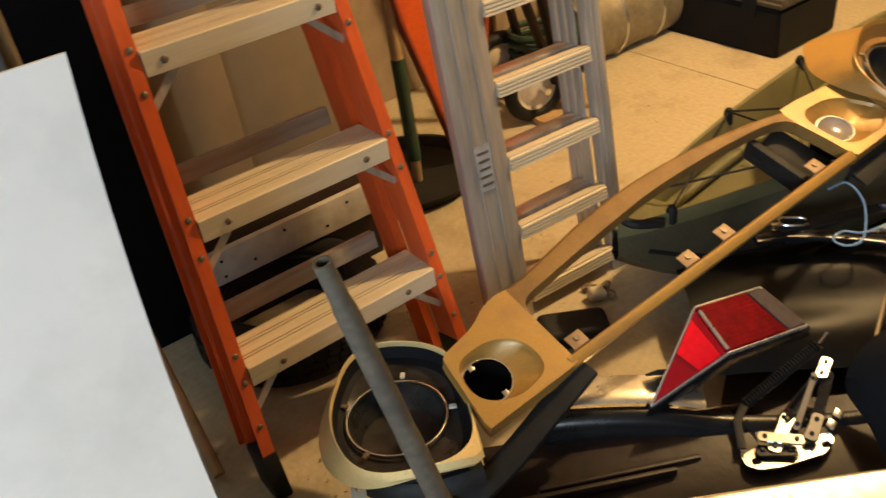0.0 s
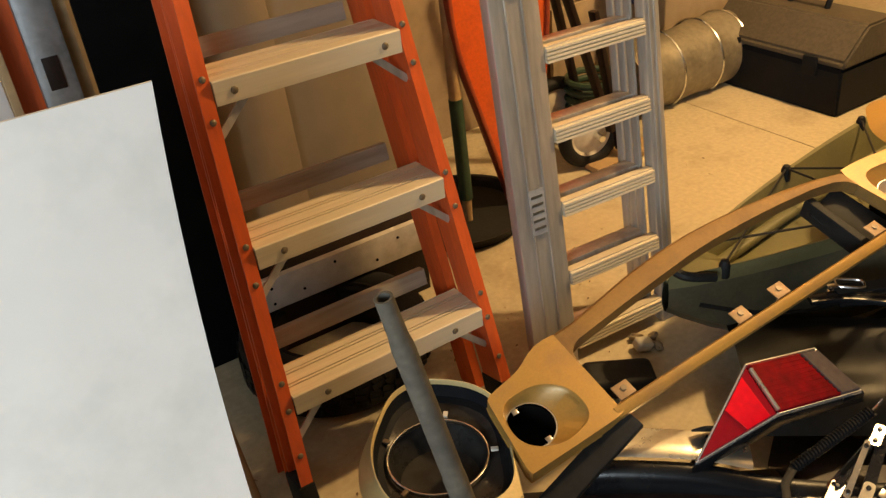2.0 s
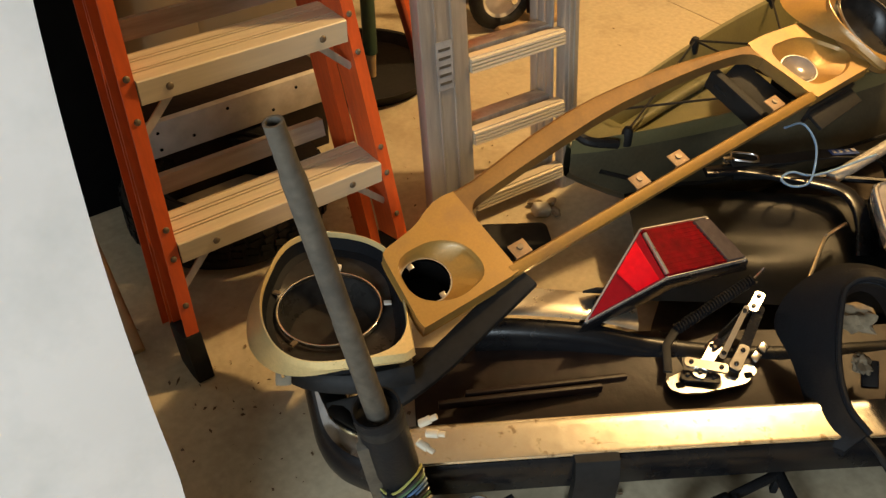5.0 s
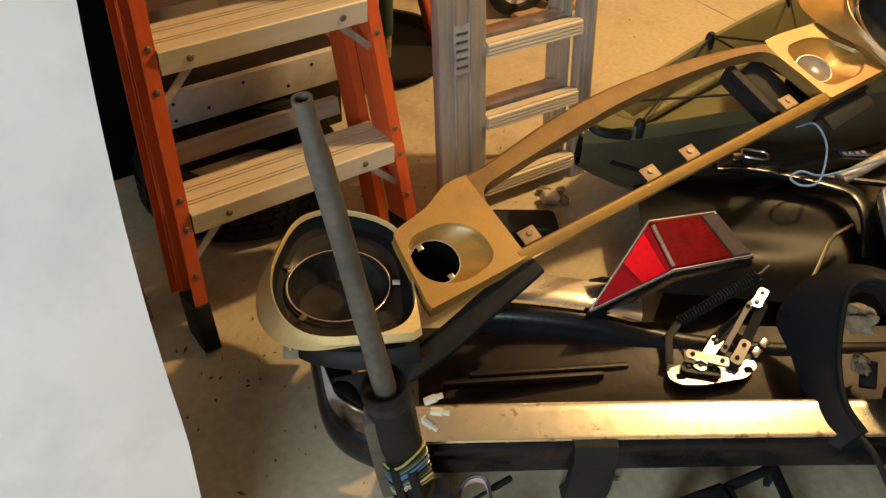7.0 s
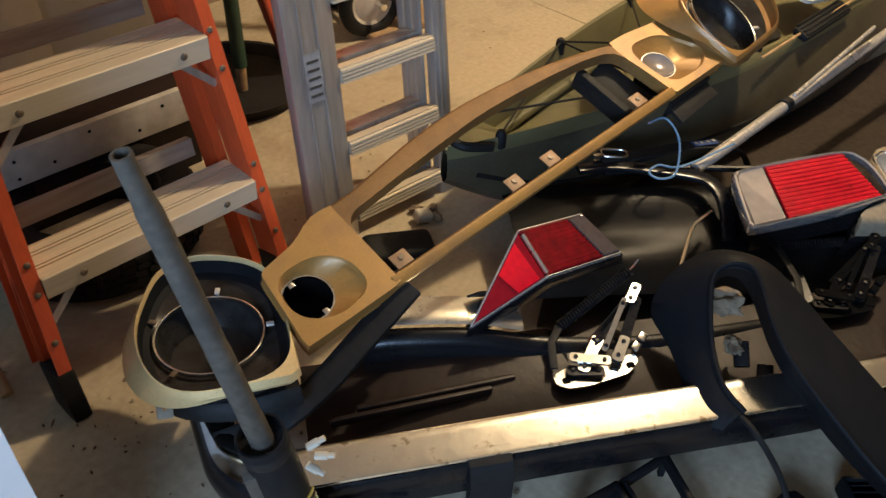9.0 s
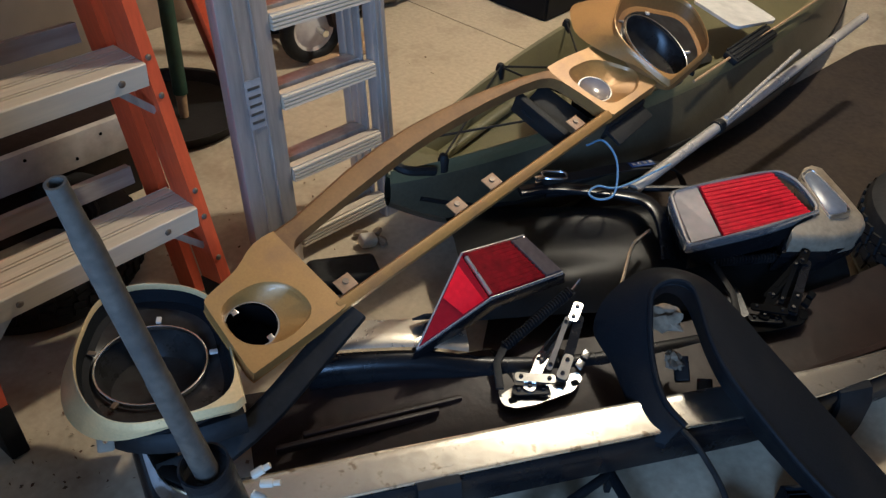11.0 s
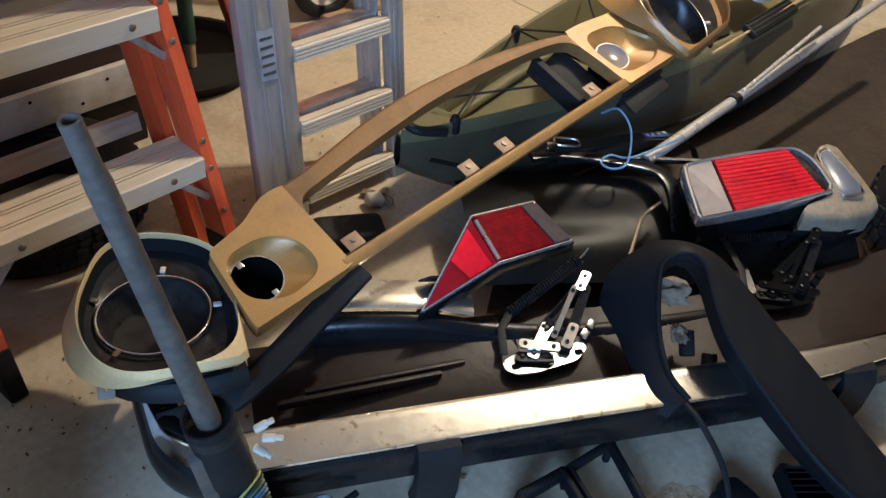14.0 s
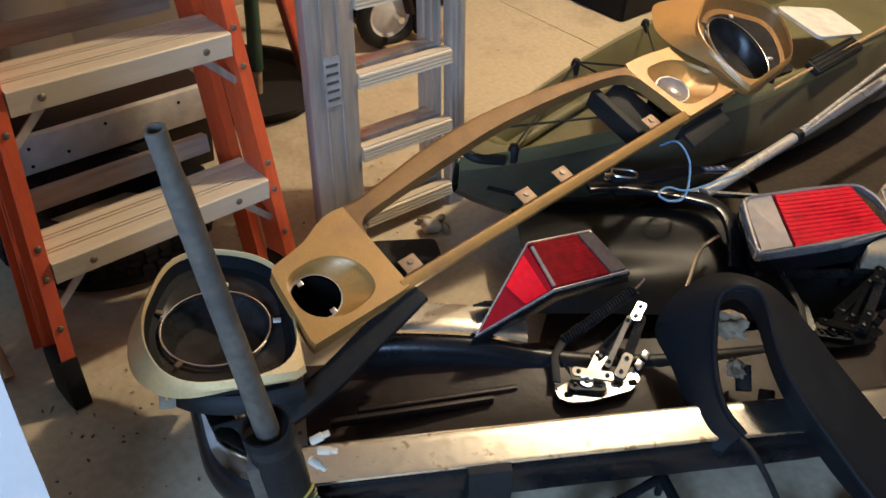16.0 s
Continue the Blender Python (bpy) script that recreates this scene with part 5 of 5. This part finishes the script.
# ---- white sheet close to the viewer ----
def white_panel():
    rows = []
    edge = lambda z: V(-0.300 + 0.053 * min(1.6, (1.1 - z) / 0.7), 0.687 - 0.103 * min(1.6, (1.1 - z) / 0.7), z) + V(-0.012, -0.009, 0) * 4 * ((1.1 - z) / 0.7) * (1 - (1.1 - z) / 0.7) * (1 if z > 0.4 else 0)
    bm = bmesh.new()
    for i in range(24):
        z = 1.1 * (1 - i / 23)
        e = edge(z)
        rows.append([e - U * (0.75 * k / 6) for k in range(7)] + [e - U * (0.75 * k / 6) + B * 0.004 for k in range(6, -1, -1)])
    loft(bm, rows, caps=(True, True))
    ob = part("white_sheet", bm, M_WHITE)
    tagged(ob, "large white painted sheet panel standing on edge", "panel")


white_panel()


# ---- things along the wall behind the ladders ----
def board(name, u0, u1, b, z0, z1, thick, material, label, category, lean=0.0, bevel=0.003):
    w, hgt = u1 - u0, z1 - z0
    bm = box((w, thick, hgt), pose(0, 0, hgt / 2), bevel)
    ob = part(name, bm, material)
    ob.matrix_world = axes(R((u0 + u1) / 2, b, z0), U, B) @ Matrix.Rotation(radians(-lean), 4, "X")
    return tagged(ob, label, category)


M_CARD = mat("tan_hardboard", (0.25, 0.185, 0.115), 0.75, 0, 9, 0.12, 0.06, (0.26, 0.18, 0.11), 3, 0.6)
M_CARD2 = mat("greyed_hardboard", (0.235, 0.19, 0.14), 0.75, 0, 9, 0.12, 0.06, (0.24, 0.18, 0.12), 3, 0.6)
board("hardboard_sheet", 0.625, 0.815, 1.765, 0.0, 2.0, 0.012, M_CARD, "tan hardboard sheet leaned behind the stepladder", "board", 3)
board("hardboard_sheet", 0.805, 1.13, 1.785, 0.0, 2.0, 0.012, M_CARD2, "greyer hardboard sheet leaned behind the stepladder", "board", 3)
board("white_plank", 0.55, 1.08, 1.640, 0.150, 0.243, 0.020, M_WHITEWOOD, "dirty white painted plank with nail holes", "plank")
plank = [o for o in bpy.data.objects if o.name.startswith("white_plank")][0]
for i, (x, z) in enumerate(((-0.20, 0.020), (-0.20, 0.066), (-0.115, 0.030), (-0.02, 0.072), (0.10, 0.026), (0.17, 0.068))):
    bm = bmesh.new()
    rod(bm, (x, -0.0095, z), (x, -0.0112, z), 0.0042, 10)
    part("nail_hole", bm, M_VOID, plank)
# dirty ledge on top; the near-black front paints shade below the plank
board("ledge_and_gap_shade", 0.55, 1.08, 1.702, 0.0, 0.236, 0.10, M_RUST, "dirty timber ledge, its dark front standing in for the gap's shade", "timber")
# the sheet runs on to black out the gap in place of shade
board("black_sheet", 0.385, 0.612, 1.72, 0.0, 2.0, 0.02, M_VOID, "matt black sheet standing against the wall, widened to put shade in a gap", "panel", 2)
board("knotty_plank", 0.335, 0.385, 1.80, 0.0, 2.1, 0.03, M_WOOD, "brown knotty timber plank standing upright", "plank", 2)
board("white_door", -0.45, 0.215, 1.86, 0.0, 2.0, 0.035, M_WHITE, "white door leaf leaned against the wall", "door leaf", 2)
board("door_edge_strip", 0.214, 0.232, 1.78, 0.0, 2.0, 0.045, M_WOOD, "raw pale timber edge strip", "plank", 2)
board("orange_barrier", 0.222, 0.290, 1.815, 0.0, 2.0, 0.012, M_ORANGE, "orange plastic sheet standing behind the channel", "panel", 2)


def channel():
    m = axes(R(0.318, 1.76, 0), U, B) @ Matrix.Rotation(radians(-3), 4, "X")
    ch = thing("steel_channel", m, "grey galvanised steel track standing upright", "steel channel")
    bm = bmesh.new()
    prof = [(a * 0.90, b) for a, b in [(-0.042, -0.02), (-0.030, -0.026), (0.030, -0.026), (0.042, -0.02), (0.042, 0.02), (0.039, 0.02), (0.039, -0.016), (0.028, -0.022), (-0.028, -0.022), (-0.039, -0.016), (-0.039, 0.02), (-0.042, 0.02)]]
    loft(bm, [[(a, b, h) for a, b in prof] for h in (0, 2.1)], caps=(True, True))
    part("track", bm, M_GALV, ch)
    bm = box((0.034, 0.003, 0.07), pose(-0.004, -0.0285, 0.83), 0.001)
    part("sticker", bm, M_RUST, ch, "dark brown stained sticker")


channel()
board("wall_post", 1.27, 1.34, 2.24, 0.0, 2.4, 0.09, M_WOOD, "brown timber post by the wall", "timber post")


def spade():
    m = axes(R(1.375, 1.885, 0), U, B) @ Matrix.Rotation(radians(-2), 4, "X")
    sp = thing("spade", m, "wooden handled tool with a green painted lower shaft", "garden tool")
    bm = bmesh.new()
    sweep(bm, [(0, 0, 0.42), (0.005, 0, 0.9), (0, 0, 1.5)], circle(0.019, 12))
    part("handle", bm, M_WOOD, sp)
    bm = bmesh.new()
    sweep(bm, [(0, 0, 0.09), (0, 0, 0.425)], circle(0.0215, 12))
    part("green_shaft", bm, M_GREEN, sp, "dark green painted shaft")
    bm = bmesh.new()
    sweep(bm, [(0, 0, 0.012), (0, 0, 0.095)], circle(0.017, 12), [0.8, 1.0])
    part("tip", bm, M_WOOD, sp, "worn bare wooden tip")


spade()


def black_disc():
    o = R(1.37, 1.93, 0)
    bm = bmesh.new()
    loft(bm, [P3([(r * a, r * b) for a, b in circle(1, 40)], h) for r, h in ((0.21, 0.0), (0.232, 0.04), (0.238, 0.043), (0.228, 0.04), (0.208, 0.010))], caps=(True, True))
    ob = part("black_disc", bm, M_BLACK)
    ob.matrix_world = Matrix.Translation(o)
    tagged(ob, "round black rimmed disc on the floor", "pan")


black_disc()


def orange_sled():
    m = axes(R(0, 1.90, 0), U, B) @ Matrix.Rotation(math.radians(90), 4, "X")
    outl = round_poly([(1.555, 0.0), (1.66, 0.10), (1.72, 0.6), (1.72, 1.6), (1.34, 1.6), (1.375, 0.60)], [0.02, 0.05, 0.1, 0.05, 0.05, 0.1])
    sl = thing("orange_sled", m, "orange plastic sled standing on its nose by the wall", "sled")
    part("body", plate(outl, 0.02), M_ORANGE, sl)
    bm = bmesh.new()
    pts = [V(x, y, 0.01) for x, y in outl]
    sweep(bm, pts + pts[:1], rect(0.014, 0.04, 0.005, 2), caps=False)
    part("rim", bm, mat("dark_orange_rim", (0.30, 0.05, 0.02), 0.5, 0, 60, 0.2, 0.1), sl, "darker rolled rim")


orange_sled()


def wheel(parent, name, m, r, w, hub_mat):
    ty = part(name, loft(bmesh.new(), [[m @ V((r - w / 2 + w / 2 * math.cos(b)) * math.cos(a), w / 2 * math.sin(b), (r - w / 2 + w / 2 * math.cos(b)) * math.sin(a)) for b in [2 * math.pi * j / 10 for j in range(10)]] for a in [2 * math.pi * i / 32 for i in range(32)]], ring=True), M_BLACK, parent, "black rubber tyre")
    bm = bmesh.new()
    loft(bm, [[m @ V(rr * math.cos(a), y, rr * math.sin(a)) for a in [2 * math.pi * i / 24 for i in range(24)]] for rr, y in ((0.02, -w * 0.45), (0.035, -w * 0.40), (r * 0.55, -w * 0.15), (r - w * 0.85, -w * 0.30), (r - w * 0.85, w * 0.3), (0.02, w * 0.3))], caps=(True, True))
    part("rim", bm, hub_mat, ty, "pale wheel rim")
    return ty


def hand_truck():
    m = axes(R(1.93, 1.93, 0), U, B)
    ht = thing("hand_truck", m, "old hand truck with a pale-rimmed rubber wheel", "hand truck")
    wheel(ht, "wheel", pose(0.0, 0.0, 0.125, 0, 0, -8), 0.125, 0.05, M_WHITEWOOD)
    wheel(ht, "wheel", pose(0.06, 0.26, 0.125, 0, 0, -8), 0.125, 0.05, M_WHITEWOOD)
    for a, b in (((0.06, -0.045, 0.13), (-0.16, 0.05, 0.9)), ((0.14, 0.20, 0.10), (-0.05, 0.22, 0.9)), ((0.10, -0.05, 0.05), (0.02, 0.0, 0.55))):
        bm = bmesh.new()
        sweep(bm, [V(*a), V(*b)], rect(0.035, 0.02, 0.004, 2))
        part("frame_bar", bm, M_RUST, ht)
    bm = bmesh.new()
    rod(bm, (0.0, -0.07, 0.125), (0.07, 0.30, 0.125), 0.012, 10)
    part("axle", bm, M_STEEL, ht)
    bm = tube([(0.145, -0.06, 0.06), (0.13, -0.06, 0.12), (0.15, -0.05, 0.17)], 0.018, 10)
    part("bracket", bm, M_PAPER, ht, "cream plastic fitting")
    bm = box((0.30, 0.02, 0.12), pose(0.12, -0.02, 0.012, 90, 0, 0), 0.004)
    part("toe_plate", bm, M_WOOD, ht)


hand_truck()


def hose():
    bm = bmesh.new()
    pts = [R(2.13 + 0.12 * math.cos(i * 0.4), 2.10 + 0.12 * math.sin(i * 0.4), 0.02 + i * 0.0021) for i in range(110)]
    sweep(bm, pts, circle(0.013, 8))
    tagged(part("garden_hose", bm, M_GREEN), "coiled dark green garden hose on the floor", "hose")


hose()


def drum():
    m = axes(R(2.30, 2.18, 0.14), U, V(0, 0, 1))
    dr = thing("steel_duct", m, "dented silvery steel duct lying against the wall", "duct")
    bm = bmesh.new()
    loops = []
    for i in range(25):
        x = 0.62 * i / 24
        rib = 0.006 if i in (8, 16, 22) else 0
        loops.append([(x, (0.145 + rib - 0.012 * max(0, math.sin(3 * a + x * 9)) ** 3) * math.cos(a), (0.145 + rib) * math.sin(a)) for a in [2 * math.pi * j / 36 for j in range(36)]])
    loft(bm, loops, caps=(True, True))
    part("duct_body", bm, M_DUCT, dr)
    for x in (0.21, 0.42, 0.57):
        bm = bmesh.new()
        pts = [V(x, 0.151 * math.cos(a), 0.151 * math.sin(a)) for a in [2 * math.pi * j / 36 for j in range(37)]]
        sweep(bm, pts, circle(0.006, 6), caps=False)
        part("band", bm, M_STEEL, dr, "bright raised band")


drum()
board("tan_shelf_board", 2.15, 3.3, 2.40, 0.0, 0.42, 0.02, M_WALL, "tan board with screw holes behind the duct", "board")
board("blue_crate", 2.40, 2.75, 2.30, 0.42, 0.62, 0.2, mat("dark_blue_plastic", (0.02, 0.03, 0.10), 0.5, 0, 60, 0.2, 0.1), "dark blue plastic crate", "crate")


def toolbox():
    m = axes(R(3.03, 1.90, 0), B, -U) @ Matrix.Diagonal((1.18, 1.14, 1.20, 1))
    tb = thing("toolbox", m, "black plastic toolbox with a sloped lid and top handle", "toolbox")
    prof = [(-0.165, 0.0), (0.165, 0.0), (0.17, 0.15), (0.165, 0.155), (-0.165, 0.155), (-0.17, 0.15)]
    bm = bmesh.new()
    loft(bm, [[(x, y, z) for y, z in prof] for x in (-0.26, 0.26)], caps=(True, True))
    bmesh.ops.bevel(bm, geom=list(bm.edges), offset=0.008, segments=2, affect="EDGES")
    part("body", bm, M_PLASTIC, tb)
    prof = [(-0.172, 0.158), (0.172, 0.158), (0.172, 0.18), (0.07, 0.275), (-0.07, 0.275), (-0.172, 0.18)]
    bm = bmesh.new()
    loft(bm, [[(x, y, z) for y, z in prof] for x in (-0.268, 0.268)], caps=(True, True))
    bmesh.ops.bevel(bm, geom=list(bm.edges), offset=0.008, segments=2, affect="EDGES")
    lid = part("lid", bm, mat("dusty_black_lid", (0.060, 0.048, 0.032), 0.55, 0, 90, 0.3, 0.1, (0.11, 0.085, 0.05), 5, 0.7), tb, "dusty sloped lid")
    bm = tube(spline([(-0.07, 0, 0.27), (-0.065, 0, 0.315), (0.065, 0, 0.315), (0.07, 0, 0.27)], 5), 0.010, 8)
    part("handle", bm, M_BLACK, lid)
    for x in (-0.15, 0.15):
        bm = box((0.05, 0.012, 0.06), pose(x, 0.175, 0.15), 0.003)
        part("latch", bm, M_PLASTIC, tb)


toolbox()


def tyre(o, r, w, m, label):
    bm = bmesh.new()
    prof = [(r * 0.60, -w * 0.36), (r * 0.70, -w * 0.48), (r * 0.88, -w * 0.50), (r * 0.97, -w * 0.42), (r, -w * 0.3), (r, w * 0.3), (r * 0.97, w * 0.42), (r * 0.88, w * 0.5), (r * 0.70, w * 0.48), (r * 0.60, w * 0.36)]
    loft(bm, [[(a * math.cos(t), a * math.sin(t), b) for a, b in prof] for t in [2 * math.pi * i / 48 for i in range(48)]], ring=True)
    ty = thing("car_tyre", Matrix.Translation(Vector(o)) @ m, label, "tyre", "loose tyres")
    part("carcass", bm, M_BLACK, ty)
    bm = bmesh.new()
    for i in range(44):
        for q in (-0.21, -0.07, 0.07, 0.21):
            add_box(bm, (0.010, r * 0.105, w * 0.115), pose(0, 0, 0, 0, 0, 360 * (i + 0.35 * (q > 0)) / 44) @ pose(r + 0.001, 0, w * q, 14 if q > 0 else -14))
    part("tread", bm, M_BLACK, ty, "worn block tread", False)
    for sg in (-1, 1):
        bm = bmesh.new()
        pts = [V(r * 0.66 * math.cos(a), r * 0.66 * math.sin(a), sg * w * 0.43) for a in [2 * math.pi * k / 40 for k in range(41)]]
        sweep(bm, pts, circle(0.006, 6), caps=False)
        part("bead", bm, M_BLACK, ty)


tyre((-0.60, 1.58, 0.07), 0.24, 0.14, pose(0, 0, 0), "dusty black car tyre lying flat under the stepladder")
tyre((1.70, 1.60, 0.105), 0.30, 0.19, pose(0, 0, 0), "worn black car tyre lying flat beside the tail lamp")

# ---- small loose things ----
bm = box((0.17, 0.09, 0.055), pose(0.115, 1.545, 0.032, 6, 4, 18), 0.022, 4)
tagged(part("black_pouch", bm, M_BLACK), "small soft black pouch on the floor", "pouch")
bm = box((0.045, 0.035, 0.03), pose(0.168, 1.70, 0.018, 10, 12, 30), 0.010, 3)
tagged(part("foam_scrap", bm, M_PAPER), "crumpled cream foam scrap on the floor", "scrap")
bm = plate(round_poly([(-0.14, -0.09), (0.10, -0.11), (0.16, 0.06), (-0.08, 0.12)], [0.03] * 4), 0.010, pose(1.34, 2.62, 0.285, 4, 6, 40))
tagged(part("plastic_bag", bm, mat("crumpled_white_bag", (0.62, 0.60, 0.55), 0.35, 0, 25, 0.2, 0.8)), "crumpled white plastic bag on the kayak", "bag")
bm = bmesh.new()
rod(bm, (1.06, 2.11, 0.285), (1.72, 2.79, 0.30), 0.004, 6)
tagged(part("thin_rod", bm, M_WOOD), "thin tan rod lying along the kayak's edge", "rod")
bm = bmesh.new()
rnd = random.Random(4)
for i in range(210):
    u, b = rnd.uniform(0.3, 2.4), rnd.uniform(0.2, 2.0)
    if i > 45:
        u, b = rnd.uniform(0.25, 0.8), rnd.uniform(0.55, 1.0)
    if i > 75:
        u, b = rnd.gauss(0.50, 0.13), rnd.gauss(0.98, 0.10)
    if i > 140:
        u, b = rnd.gauss(1.30, 0.22), rnd.gauss(1.42, 0.20)
    p = R(u, b, 0.002)
    a = rnd.uniform(0, 6.28)
    l, w = rnd.uniform(0.003, 0.012), rnd.uniform(0.0015, 0.005)
    if i > 45:
        l, w = l * 0.5, w * 0.6
    d, n = V(math.cos(a), math.sin(a), 0), V(-math.sin(a), math.cos(a), 0)
    vs = [bm.verts.new(q) for q in (p - d * l, p + n * w + V(0, 0, 0.004), p + d * l + V(0, 0, 0.003), p - n * w + V(0, 0, 0.001))]
    bm.faces.new(vs)
tagged(part("leaf_litter", bm, M_LEAF, None, "", False), "scattered dry brown leaf crumbs on the floor", "leaf litter", "", "stuff")
# a ceiling bulb in its holder
lb = thing("ceiling_lamp", pose(1.35, 2.45, 2.5), "bare warm bulb in a ceiling holder", "ceiling lamp")
bm = bmesh.new()
loft(bm, [P3([(r * a, r * b) for a, b in circle(1, 20)], h) for r, h in ((0.05, 0.0), (0.05, -0.03), (0.022, -0.05), (0.02, -0.08))], caps=(True, True))
part("holder", bm, M_PAPER, lb)

# an added dark sheet that shades the floor between the kayak and the lamps
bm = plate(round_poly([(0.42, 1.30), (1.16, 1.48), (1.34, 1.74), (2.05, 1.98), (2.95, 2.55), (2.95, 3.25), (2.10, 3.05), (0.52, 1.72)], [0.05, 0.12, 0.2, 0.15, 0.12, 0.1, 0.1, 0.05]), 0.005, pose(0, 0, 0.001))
tagged(part("floor_shade_sheet", bm, mat("floor_shade_brown", (0.035, 0.027, 0.021), 0.8, 0, 60, 0.3, 0.3, (0.06, 0.045, 0.03), 5, 0.6, spec=0.2)), "added dark brown sheet standing in for shade on the floor", "mat")

# a wooden broom handle lying between the sheet and the ladder
bm = bmesh.new()
rod(bm, (-0.852, 1.347, 0.20), (-0.614, 1.082, 0.016), 0.013, 12)
tagged(part("broom_handle", bm, M_WOOD), "yellowish wooden broom handle leaning low by the ladder", "broom handle")
# crumpled cream bits of plastic by the kayak's nose
for i, (x, y, a) in enumerate(((0.150, 1.735, 10), (0.190, 1.745, 60), (0.205, 1.705, 120))):
    bm = bmesh.new()
    bmesh.ops.create_icosphere(bm, subdivisions=2, radius=1.0)
    for v in bm.verts:
        v.co = v.co * (0.75 + 0.6 * noise.noise(v.co * 1.9 + V(i * 3, 1, 0)))
    bmesh.ops.transform(bm, matrix=pose(x, y, 0.012, 0, 0, a) @ Matrix.Diagonal((0.022, 0.014, 0.012, 1)), verts=bm.verts)
    tagged(part("foam_scrap", bm, M_FOAM), "crumpled cream foam scrap on the floor", "scrap", "foam scraps")

# small dark oil spots on the near floor
for x, y, r in ((-0.155, 0.715, 0.010), (-0.085, 0.700, 0.007), (0.30, 0.79, 0.006), (0.40, 0.72, 0.007)):
    spot = [(x + r * (1 + 0.35 * noise.noise(V(math.cos(a) * 2, math.sin(a) * 2, x * 40))) * math.cos(a), y + r * (1 + 0.35 * noise.noise(V(math.cos(a) * 2, math.sin(a) * 2, y * 40))) * math.sin(a)) for a in [2 * math.pi * i / 20 for i in range(20)]]
    tagged(part("oil_spot", plate(spot, 0.0006, pose(0, 0, 0.0005)), M_RUST), "small dark oil spot dried on the concrete", "stain", "oil spots")

# a round patch of tan grit by the radio surround
rng = random.Random(5)
edge = [(0.765 + (0.075 + 0.012 * noise.noise(V(math.cos(a) * 2, math.sin(a) * 2, 3))) * math.cos(a), 0.835 + (0.085 + 0.016 * noise.noise(V(math.cos(a) * 3, math.sin(a) * 3, 7))) * math.sin(a)) for a in [2 * math.pi * i / 40 for i in range(40)]]
bm = plate(edge, 0.0006, pose(0, 0, 0.0006))
for i in range(70):
    a, r = rng.uniform(0, 6.28), 0.07 * math.sqrt(rng.random())
    add_box(bm, (rng.uniform(0.003, 0.010), rng.uniform(0.002, 0.005), 0.003), pose(0.765 + r * math.cos(a), 0.835 + r * math.sin(a), 0.0024, 0, 0, rng.uniform(0, 180)))
tagged(part("spilled_grit", bm, mat("tan_grit", (0.36, 0.27, 0.16), 0.9, 0, 90, 0.35, 0.4, (0.12, 0.07, 0.035), 40, 0.7), None, "", False), "patch of spilled tan grit on the concrete floor", "grit", "", "stuff")
